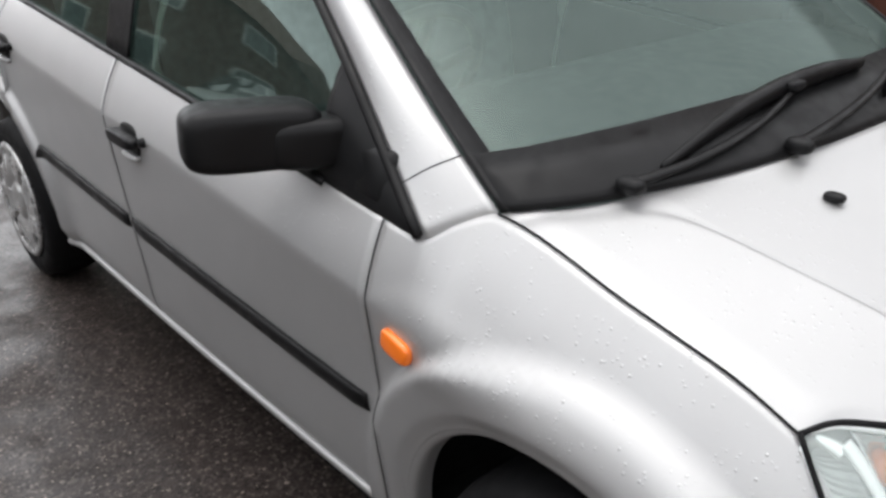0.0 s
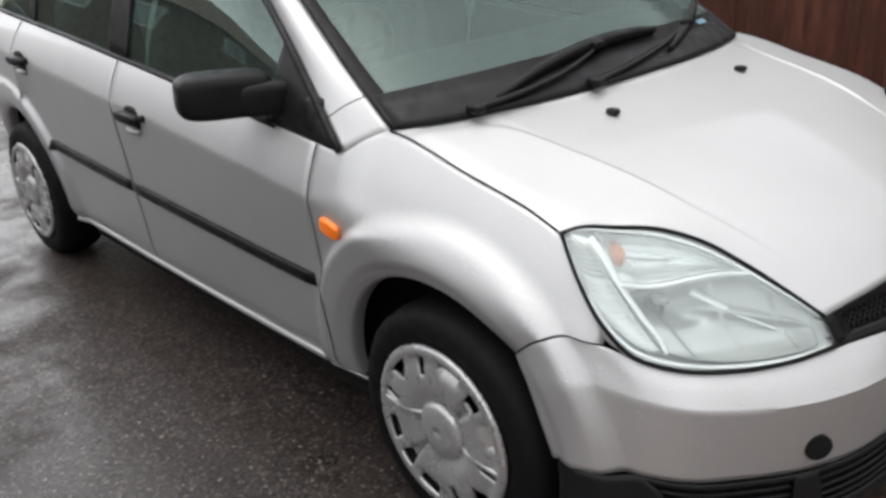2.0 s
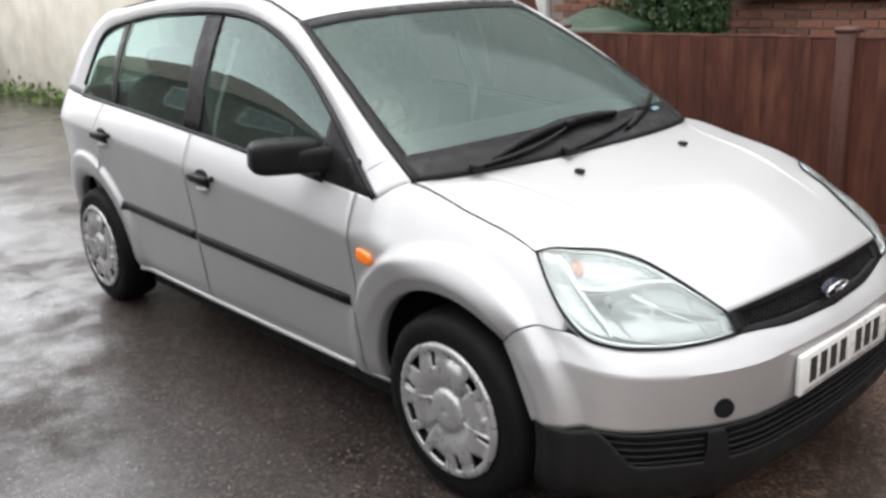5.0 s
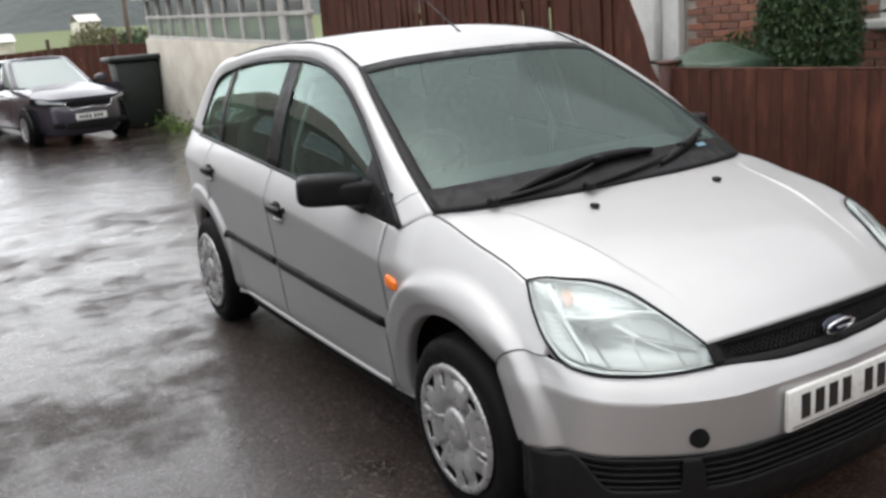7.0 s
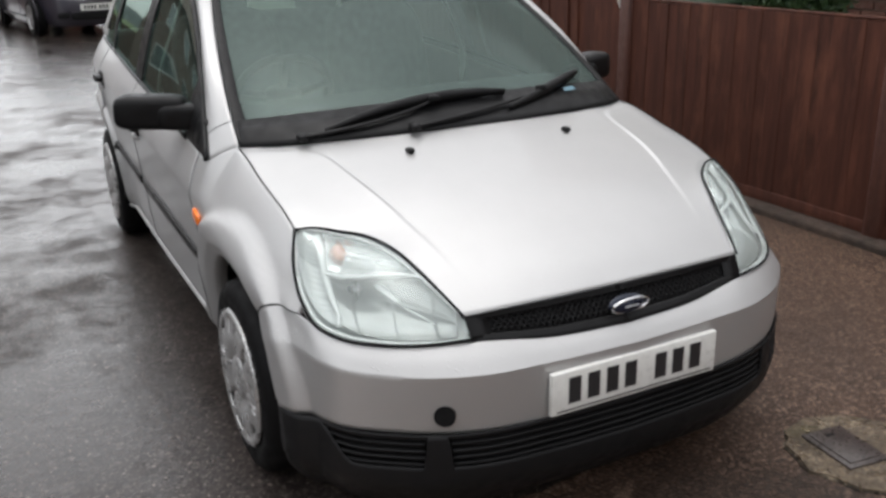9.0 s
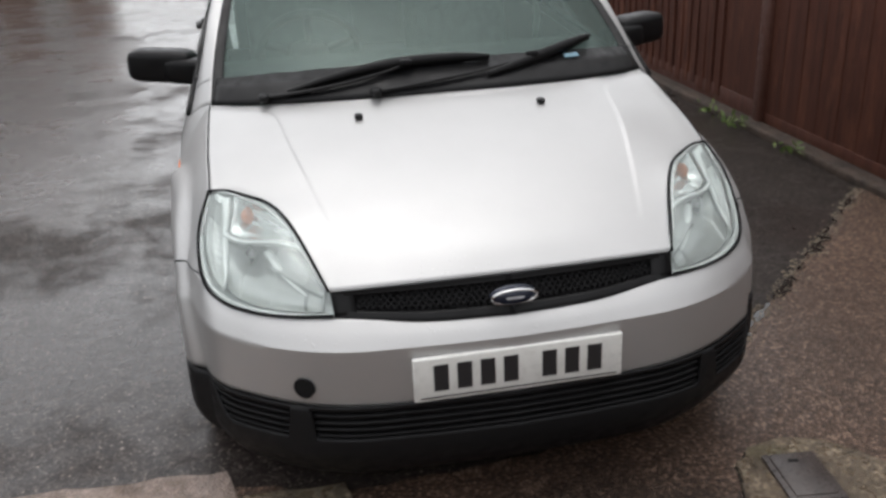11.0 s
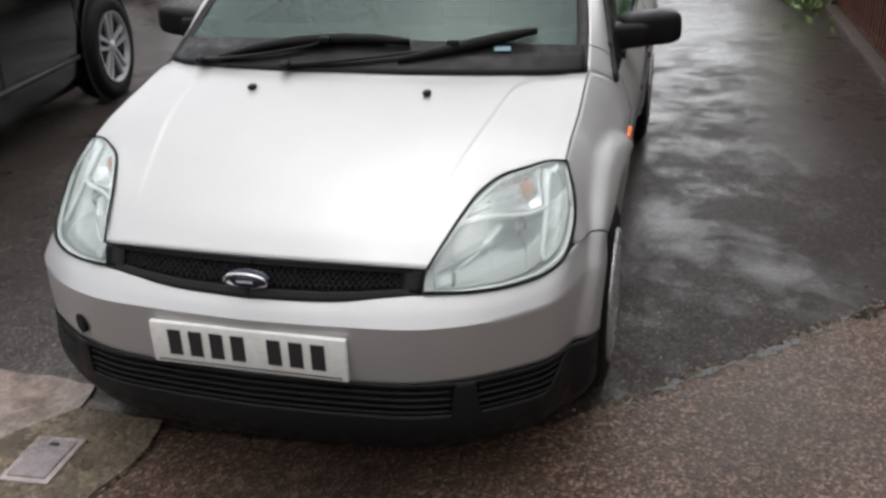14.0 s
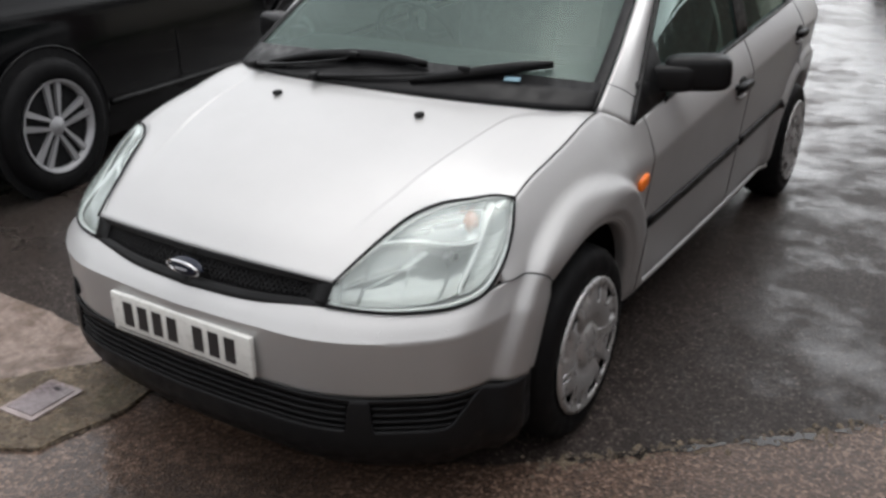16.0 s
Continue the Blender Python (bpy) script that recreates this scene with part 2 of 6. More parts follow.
PAINT = m_paint()
TRIM = m_black_plastic()
TRIM_GREY = m_black_plastic("grey_black_plastic", 0.0085, 0.5, 0.18)
# near-black for seams and hidden parts; in hollows it stands in for shade
SEAM = m_black_plastic("seam_and_shade_black", 0.006, 0.8)
RUBBER = m_black_plastic("tyre_rubber", 0.006, 0.6, 0.12)
CAP = m_rough("hubcap_silver", (0.46, 0.46, 0.46), (0.405, 0.40, 0.395), 9, 0.34, 0.03, 0.001)
CAP.node_tree.nodes["Principled BSDF"].inputs["Metallic"].default_value = 0.6
ALLOY = Mat("alloy", (0.36, 0.36, 0.37), 0.40, 0.35).m


def m_reflect():
    k = Mat("lamp_reflector", (0.60, 0.625, 0.62), 0.24, 0.8)
    w = k.node("TexWave", Scale=28.0, Distortion=1.5)
    k.l.new(k.coord(), w.inputs["Vector"])
    k.bump(w.outputs["Fac"], 0.04, 0.003)
    return k.m


REFLECT = m_reflect()
BOWL = Mat("lamp_bowl", (0.36, 0.375, 0.37), 0.40, 0.65).m
LAMP_PALE = Mat("lamp_pale", (0.74, 0.77, 0.76), 0.35, 0.15).m
CHROME = Mat("chrome", (0.85, 0.86, 0.87), 0.10, 1.0).m


def m_pane(name, tint, low, high, blur=0.06, sheen=(0.86, 0.96, 0.925), veil=0.0, veil_color=(0.1, 0.1, 0.1)):
    """A thin pane: clear tint with a mirror gloss that grows towards grazing views, and a diffuse veil for sky
    reflection or a milky lens.
    """
    k = Mat(name)
    t_, g_, x_ = k.node("BsdfTransparent", Color=(*tint, 1)), k.node("BsdfGlossy", Color=(*sheen, 1), Roughness=blur), k.node("MixShader")
    w_ = k.node("LayerWeight", Blend=0.5)
    p_ = k.node("Math")
    p_.operation = "POWER"
    k.l.new(w_.outputs["Facing"], p_.inputs[0])
    p_.inputs[1].default_value = 3.5
    m_ = k.node("MapRange")
    m_.inputs["To Min"].default_value, m_.inputs["To Max"].default_value = low, high
    k.l.new(p_.outputs[0], m_.inputs["Value"])
    k.l.new(m_.outputs[0], x_.inputs[0])
    k.l.new(t_.outputs[0], x_.inputs[1])
    k.l.new(g_.outputs[0], x_.inputs[2])
    top = x_.outputs[0]
    if veil:
        d_, y_ = k.node("BsdfDiffuse", Color=(*veil_color, 1)), k.node("MixShader", Fac=veil)
        k.l.new(top, y_.inputs[1])
        k.l.new(d_.outputs[0], y_.inputs[2])
        top = y_.outputs[0]
    k.l.new(top, k.n["Material Output"].inputs["Surface"])
    return k.m


# on the windows the diffuse veil stands in for part of the sky reflection
GLASS = m_pane("tinted_glass", (0.47, 0.62, 0.56), 0.11, 0.75, 0.035, (0.80, 0.98, 0.92), 0.26, (0.030, 0.045, 0.040))
WET_SCREEN = m_pane("wet_windscreen", (0.62, 0.74, 0.70), 0.10, 0.62, 0.10, (0.34, 0.41, 0.385), 0.42, (0.130, 0.168, 0.157))
LENS = m_pane("headlamp_lens", (0.965, 0.98, 0.975), 0.05, 0.35, 0.10, (0.90, 0.95, 0.94), 0.10, (0.55, 0.60, 0.585))
MIRROR = Mat("mirror_face", (0.8, 0.82, 0.84), 0.03, 1.0).m
AMBER = Mat("amber_plastic", (0.95, 0.20, 0.015), 0.25, 0, Coat_Weight=0.6).m
AMBER_DIM = Mat("amber_bulb", (0.50, 0.145, 0.05), 0.55).m
BLUE = Mat("badge_blue", (0.010, 0.014, 0.028), 0.22, 0.2).m
PLATE = m_rough("plate_white", (0.72, 0.72, 0.69), (0.64, 0.64, 0.61), 20, 0.35, 0.02, 0.001)
INK = Mat("plate_black", (0.02, 0.02, 0.022), 0.4).m
CABIN = m_rough("cabin_plastic", (0.035, 0.038, 0.038), (0.055, 0.058, 0.058), 12, 0.7, 0.1, 0.002)
SEATS = m_rough("seat_cloth", (0.10, 0.105, 0.11), (0.16, 0.165, 0.17), 40, 0.9, 0.3, 0.003)
BELT = m_rough("pale_belt", (0.62, 0.63, 0.61), (0.54, 0.55, 0.53), 60, 0.6, 0.1, 0.001)
LINING = m_rough("roof_lining", (0.30, 0.31, 0.30), (0.36, 0.37, 0.36), 30, 0.9, 0.1, 0.002)
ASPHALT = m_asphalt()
PEBBLE = m_pebble(wet=0.40)
# the apron's pale colour holds wet sky sheen besides the worn concrete
APRON = m_pebble("wet_pale_apron", 0.7, 0.8)


def m_moss(name="mossy_concrete", d=1.0):
    k = Mat(name, (0.1, 0.08, 0.06), 0.5, 0.0, Specular_IOR_Level=0.45)
    grit = k.ramp(k.cells(85), (0.1, (0.080 * d, 0.060 * d, 0.040 * d)), (0.6, (0.150 * d, 0.112 * d, 0.076 * d)), (0.95, (0.33, 0.265, 0.19)))
    c = k.mix(k.ramp(k.noise(9, 6, 0.75), (0.44, 0.0), (0.62, 0.75)), grit, (0.060 * d, 0.045 * d, 0.030 * d))
    c = k.mix(k.ramp(k.noise(5, 4, 0.6), (0.52, 0.0), (0.68, 0.5)), c, (0.10 * d, 0.088 * d, 0.042 * d))
    k.to("Base Color", c)
    k.to("Roughness", k.ramp(k.noise(26, 4), (0.38, 0.14), (0.62, 0.55)))
    k.bump(k.noise(55, 5, 0.75), 0.9, 0.014)
    return k.m


MOSS = m_moss()
MOSS_WET = m_moss("wet_crack", 0.16)
IRON_DARK = m_rough("dark_wet_iron", (0.060, 0.048, 0.044), (0.035, 0.028, 0.026), 25, 0.35, 0.3, 0.003)
KERB = m_rough("wet_brown_kerb", (0.066, 0.043, 0.031), (0.026, 0.018, 0.013), 11, 0.85, 0.8, 0.012)
CONCRETE = m_rough("wet_concrete", (0.19, 0.15, 0.105), (0.060, 0.046, 0.034), 14, 0.45, 0.8, 0.012)
# the frame's pale tone is sky reflection put into the colour
FRAME_IRON = m_rough("sky_sheen_iron", (0.33, 0.275, 0.265), (0.22, 0.18, 0.17), 25, 0.25, 0.2, 0.002)
RED_PAINT = Mat("red_car_paint", (0.30, 0.03, 0.025), 0.35, 0.0, Coat_Weight=0.8, Coat_Roughness=0.06).m
WHITE_PAINT = Mat("white_car_paint", (0.62, 0.62, 0.62), 0.35, 0.0, Coat_Weight=0.8, Coat_Roughness=0.06).m
# lightened too: the wet plate's sky reflection is in this colour
IRON = m_rough("wet_iron", (0.22, 0.185, 0.19), (0.13, 0.105, 0.11), 25, 0.28, 0.3, 0.003)
FENCE = m_fence()
FENCE_POST = m_rough("stained_post", (0.085, 0.028, 0.017), (0.050, 0.017, 0.011), 9, 0.6, 0.4, 0.004, (5, 5, 0.4))
RENDERED = m_rough("old_white_render", (0.72, 0.685, 0.59), (0.54, 0.495, 0.41), 1.6, 0.85, 0.4, 0.01)
WHITE = m_rough("white_paint", (0.74, 0.74, 0.71), (0.6, 0.6, 0.57), 5, 0.5, 0.1, 0.002)
BRICK = m_brick()
DARK_BRICK = m_rough("dark_brick", (0.15, 0.085, 0.062), (0.095, 0.055, 0.043), 9, 0.85, 0.4, 0.01)
MORTAR = m_rough("mortar", (0.34, 0.30, 0.26), (0.26, 0.23, 0.20), 20, 0.9, 0.3, 0.004)
PANE = Mat("window_pane", (0.08, 0.10, 0.10), 0.05, 0.0, Coat_Weight=1.0).m
GREEN_LID = m_rough("green_lid", (0.040, 0.074, 0.045), (0.028, 0.052, 0.033), 6, 0.5, 0.1, 0.003)
LEAF = m_leaf("hedge_leaf", (0.018, 0.042, 0.015), (0.05, 0.095, 0.028))
LEAF_LIGHT = m_leaf("weed_leaf", (0.06, 0.11, 0.022), (0.14, 0.19, 0.05))
LEAF_OLIVE = m_leaf("olive_leaf", (0.075, 0.080, 0.028), (0.14, 0.135, 0.05))
LEAF_DARK = m_leaf("wood_leaf", (0.05, 0.07, 0.05), (0.09, 0.115, 0.08))
BARK = m_rough("bark", (0.07, 0.05, 0.035), (0.12, 0.09, 0.06), 12, 0.9, 0.6, 0.02)
GRASS = m_rough("grass", (0.085, 0.115, 0.038), (0.135, 0.155, 0.06), 2, 0.9, 0.5, 0.05)
BLACK_PAINT = Mat("black_car_paint", (0.0035, 0.0035, 0.004), 0.12, 0.0, Specular_IOR_Level=0.16, Coat_Weight=0.06, Coat_Roughness=0.03).m
BLUE_PAINT = Mat("dark_blue_car_paint", (0.045, 0.041, 0.055), 0.34, 0.3, Coat_Weight=0.8, Coat_Roughness=0.06).m
DARK_BIN = m_rough("dark_bin_plastic", (0.007, 0.0125, 0.010), (0.011, 0.017, 0.0135), 6, 0.5, 0.1, 0.002)
ROOF_TILE = m_rough("roof_tile", (0.22, 0.15, 0.125), (0.16, 0.11, 0.095), 6, 0.8, 0.3, 0.01)

# ---- mesh helpers ----


def mesh(name, verts, faces, mat, parent=None, label="", smooth=True):
    me = bpy.data.meshes.new(name)
    me.from_pydata([tuple(map(float, v)) for v in verts], [], faces)
    if smooth:
        me.polygons.foreach_set("use_smooth", [True] * len(me.polygons))
    me.materials.append(mat)
    ob = new(name, me)
    if parent:
        ob.parent = parent
    if label:
        ob["label"] = label
    return ob


def part(name, bm, mat, parent, label="", smooth=True):
    me = bpy.data.meshes.new(name)
    bm.to_mesh(me)
    bm.free()
    if smooth:
        me.polygons.foreach_set("use_smooth", [True] * len(me.polygons))
    me.materials.append(mat)
    ob = new(name, me)
    if parent:
        ob.parent = parent
    if label:
        ob["label"] = label
    return ob


def crom(pts, n):
    """n points along a smooth curve through pts, evenly by length."""
    p = np.array(pts, float)
    d = np.concatenate([[0], np.cumsum(np.linalg.norm(np.diff(p, axis=0), axis=1))])
    m = np.gradient(p, d, axis=0) if len(p) > 2 else np.repeat([(p[1] - p[0]) / d[1]], 2, axis=0)
    t = np.linspace(0, d[-1], n)
    i = np.clip(np.searchsorted(d, t, side="right") - 1, 0, len(d) - 2)
    h = (d[i + 1] - d[i])[:, None]
    s = ((t - d[i]) / (d[i + 1] - d[i]))[:, None]
    return (p[i] * (2 * s**3 - 3 * s**2 + 1) + m[i] * h * (s**3 - 2 * s**2 + s) + p[i + 1] * (-2 * s**3 + 3 * s**2) + m[i + 1] * h * (s**3 - s**2))


def curve_of(*table):
    """A smooth function through (argument, value) pairs."""
    a = np.array(table, float)
    x, v = a[:, 0], a[:, 1]
    h, s = np.diff(x), np.diff(v) / np.diff(x)
    m = np.empty(len(x))
    m[0], m[-1] = s[0], s[-1]
    for i in range(1, len(x) - 1):
        # monotone slopes, so that nothing overshoots
        w1, w2 = 2 * h[i] + h[i - 1], h[i] + 2 * h[i - 1]
        m[i] = 0 if s[i - 1] * s[i] <= 0 else (w1 + w2) / (w1 / s[i - 1] + w2 / s[i])

    def f(q):
        q = float(q)
        if q <= x[0]:
            return v[0] + m[0] * (q - x[0])
        if q >= x[-1]:
            return v[-1] + m[-1] * (q - x[-1])
        i = min(int(np.searchsorted(x, q, side="right")) - 1, len(x) - 2)
        h = x[i + 1] - x[i]
        t = (q - x[i]) / h
        return v[i] * (2 * t**3 - 3 * t**2 + 1) + m[i] * h * (t**3 - 2 * t**2 + t) + v[i + 1] * (-2 * t**3 + 3 * t**2) + m[i + 1] * h * (t**3 - t**2)

    return f


def loft(curves, n, k):
    """A grid over several curves: n points along each, k across."""
    c = np.array([crom(q, n) for q in curves])
    return np.array([crom(c[:, j], k) for j in range(n)])


def sheet(name, g, mat, parent, label="", side=1, thick=0.004, inside=(0, 1.2, 0.5)):
    """One skin over the grid g, mirrored to a side, with its outer face away from inside."""
    g = np.array(g, float)
    g[..., 0] *= side
    n, k = g.shape[:2]
    faces = [(i * k + j, (i + 1) * k + j, (i + 1) * k + j + 1, i * k + j + 1) for i in range(n - 1) for j in range(k - 1)]
    v = g.reshape(-1, 3)
    nrm = np.cross(g[1:, :-1] - g[:-1, :-1], g[:-1, 1:] - g[:-1, :-1]).reshape(-1, 3).sum(0)
    if np.dot(nrm, v.mean(0) - np.array(inside)) < 0:
        faces = [f[::-1] for f in faces]
    ob = mesh(name, v, faces, mat, parent, label)
    if thick:
        md = ob.modifiers.new("thickness", "SOLIDIFY")
        md.thickness, md.offset = thick, -1
    return ob


def tube(name, pts, r, mat, parent=None, label="", n=8, flat=1.0):
    """A round bar along pts; r is one radius or one for each point."""
    p = np.array(pts, float)
    rr = np.broadcast_to(np.array(r, float), (len(p),))
    tg = np.gradient(p, axis=0)
    tg /= np.linalg.norm(tg, axis=1)[:, None] + 1e-9
    up = np.array([0, 0, 1.0])
    v, f = [], []
    for i in range(len(p)):
        a = np.cross(tg[i], up)
        if np.linalg.norm(a) < 1e-3:
            a = np.array([1.0, 0, 0])
        a /= np.linalg.norm(a)
        b = np.cross(a, tg[i])
        for q in range(n):
            w = 2 * math.pi * q / n
            v.append(p[i] + rr[i] * (math.cos(w) * a + flat * math.sin(w) * b))
    for i in range(len(p) - 1):
        for q in range(n):
            f.append((i * n + q, i * n + (q + 1) % n, (i + 1) * n + (q + 1) % n, (i + 1) * n + q))
    f.append(tuple(range(n))[::-1])
    f.append(tuple((len(p) - 1) * n + q for q in range(n)))
    return mesh(name, v, f, mat, parent, label)


def box_bm(size, at=(0, 0, 0), bevel=0.0, seg=2, turn=None):
    bm = bmesh.new()
    bmesh.ops.create_cube(bm, size=1)
    bmesh.ops.scale(bm, vec=size, verts=bm.verts)
    if bevel:
        bmesh.ops.bevel(bm, geom=bm.edges[:], offset=bevel, segments=seg, affect="EDGES", profile=0.5)
    if turn is not None:
        bmesh.ops.transform(bm, matrix=turn, verts=bm.verts)
    bmesh.ops.translate(bm, vec=at, verts=bm.verts)
    return bm


def box(name, size, at, mat, parent=None, label="", bevel=0.0, turn=None, smooth=False):
    return part(name, box_bm(size, at, bevel, 2, turn), mat, parent, label, smooth)


def revolve(name, prof, mat, parent, at, side=1, n=64, label="", skip=None):
    """A turned shape about the x axis; prof: (radius, outward). skip(i, j): cells to leave open."""
    v, f = [], []
    m = len(prof)
    for i in range(n):
        w = 2 * math.pi * i / n
        for r, o in prof:
            v.append((at[0] + side * o, at[1] + r * math.cos(w), at[2] + r * math.sin(w)))
    for i in range(n):
        for j in range(m - 1):
            if skip and skip(i, j):
                continue
            q = (i * m + j, i * m + j + 1, ((i + 1) % n) * m + j + 1, ((i + 1) % n) * m + j)
            f.append(q if side < 0 else q[::-1])
    return mesh(name, v, f, mat, parent, label)


def superell(name, half, at, mat, parent, e=0.45, label="", turn=None, n=28, k=16):
    """A rounded block (superellipsoid)."""
    def sp(w, p):
        return math.copysign(abs(w) ** p, w)
    v, f = [], []
    for i in range(k + 1):
        b = -math.pi / 2 + math.pi * i / k
        for j in range(n):
            a = 2 * math.pi * j / n
            q = Vector((half[0] * sp(math.cos(b), e) * sp(math.cos(a), e), half[1] * sp(math.cos(b), e) * sp(math.sin(a), e), half[2] * sp(math.sin(b), e)))
            if turn is not None:
                q = turn @ q
            v.append((q.x + at[0], q.y + at[1], q.z + at[2]))
    for i in range(k):
        for j in range(n):
            f.append((i * n + j, i * n + (j + 1) % n, (i + 1) * n + (j + 1) % n, (i + 1) * n + j))
    return mesh(name, v, f, mat, parent, label)


def thing(name, at, label, category, group="", kind=""):
    ob = new(name)
    ob.location = at
    ob.empty_display_size = 0.1
    return tagged(ob, label, category, group, kind)

# ---- the silver hatchback ----
HUB_F, HUB_R, HUB_Z, HUB_X = 0.018, 2.60, 0.29, 0.835
ARCH = 0.364
ARCHES = (HUB_F + 0.024, HUB_R + 0.024)
crease_z = curve_of((-0.45, 0.56), (-0.2, 0.63), (0.1, 0.69), (0.4, 0.737), (1.4, 0.822), (2.4, 0.882), (3.1, 0.905))
wide = curve_of((-0.45, 0.757), (-0.3, 0.788), (-0.1, 0.816), (0.3, 0.830), (0.8, 0.84), (1.5, 0.845), (2.3, 0.841), (2.7, 0.828), (2.95, 0.797), (3.1, 0.745))
top_z = curve_of((-0.37, 0.625), (-0.33, 0.69), (-0.23, 0.791), (0.02, 0.862), (0.267, 0.911), (0.31, 0.893), (0.357, 0.862), (0.45, 0.87), (1.533, 0.96), (2.2, 1.0), (2.763, 1.023), (3.05, 1.03))
top_x = curve_of((-0.37, 0.742), (-0.33, 0.733), (-0.23, 0.705), (0.02, 0.711), (0.267, 0.709), (0.31, 0.745), (0.357, 0.784), (0.45, 0.788), (1.533, 0.784), (2.2, 0.770), (2.763, 0.744), (3.05, 0.70))


def smooth(a, b, v):
    t = min(max((v - a) / (b - a), 0), 1)
    return t * t * (3 - 2 * t)


def flare(y, z):
    """How far the wheel arches stand out."""
    out_ = 0.0
    for hub in ARCHES:
        r = math.hypot(y - hub, z - HUB_Z)
        if r < 0.6:
            out_ += (0.025 * (1 - smooth(0.454, 0.488, r)) - 0.003 * (1 - smooth(0.398, 0.450, r)) - 0.014 * (1 - smooth(0.364, 0.402, r))) * smooth(0.15, 0.30, z)
    return out_


def side_x(y, z, arches=True):
    """Half width of the lower body at y and height z."""
    zc, w, zt, xt = crease_z(y), wide(y), top_z(y), top_x(y)
    low_ = w - 0.054 * ((zc - z) / (zc - 0.25)) - (0.045 * ((0.31 - z) / 0.09) ** 2 if z < 0.31 else 0)
    t = (z - zc) / max(zt - zc, 0.02)
    high_ = w - (w - xt) * (0.62 * t + 0.38 * t * abs(t))
    # the crease is crisp along the doors and fades out over the front wing
    h = 0.001 + 0.075 * (1 - smooth(0.33, 0.50, y)) * (1 if y > -0.35 else 0)
    f = smooth(zc - h, zc + h, z)
    x = low_ * (1 - f) + high_ * f
    if arches:
        x += flare(y, z)
    return x


def arch_z(y, low):
    for hub in ARCHES:
        if abs(y - hub) < ARCH:
            return max(low, HUB_Z + math.sqrt(ARCH**2 - (y - hub) ** 2))
    return low


def side_panel(ys, low, high, k=26, crease=True):
    """Columns of the side skin between the heights low(y) and high(y)."""
    g = []
    for y in ys:
        a, b = low(y), high(y)
        zc = crease_z(y)
        if crease:
            zc = min(max(zc, a + 0.15 * (b - a)), b - 0.15 * (b - a))
            h = int(k * 0.6)
            zs = [a + (zc - a) * i / h for i in range(h)] + [zc + (b - zc) * i / (k - h - 1) for i in range(k - h)]
        else:
            zs = [a + (b - a) * i / (k - 1) for i in range(k)]
        g.append([(side_x(y, z), y, z) for z in zs])
    return g


def arch_ys(a, b, n):
    """Columns packed where the wheel arch is steep."""
    ys = set(np.linspace(a, b, n).round(4))
    for hub in ARCHES:
        for w in np.linspace(0, math.pi, 40):
            y = round(hub + ARCH * math.cos(w), 4)
            if a < y < b:
                ys.add(y)
        for e in (-1, 1):
            y = round(hub + e * (ARCH + 0.0006), 4)
            if a < y < b:
                ys.add(y)
    return sorted(ys)


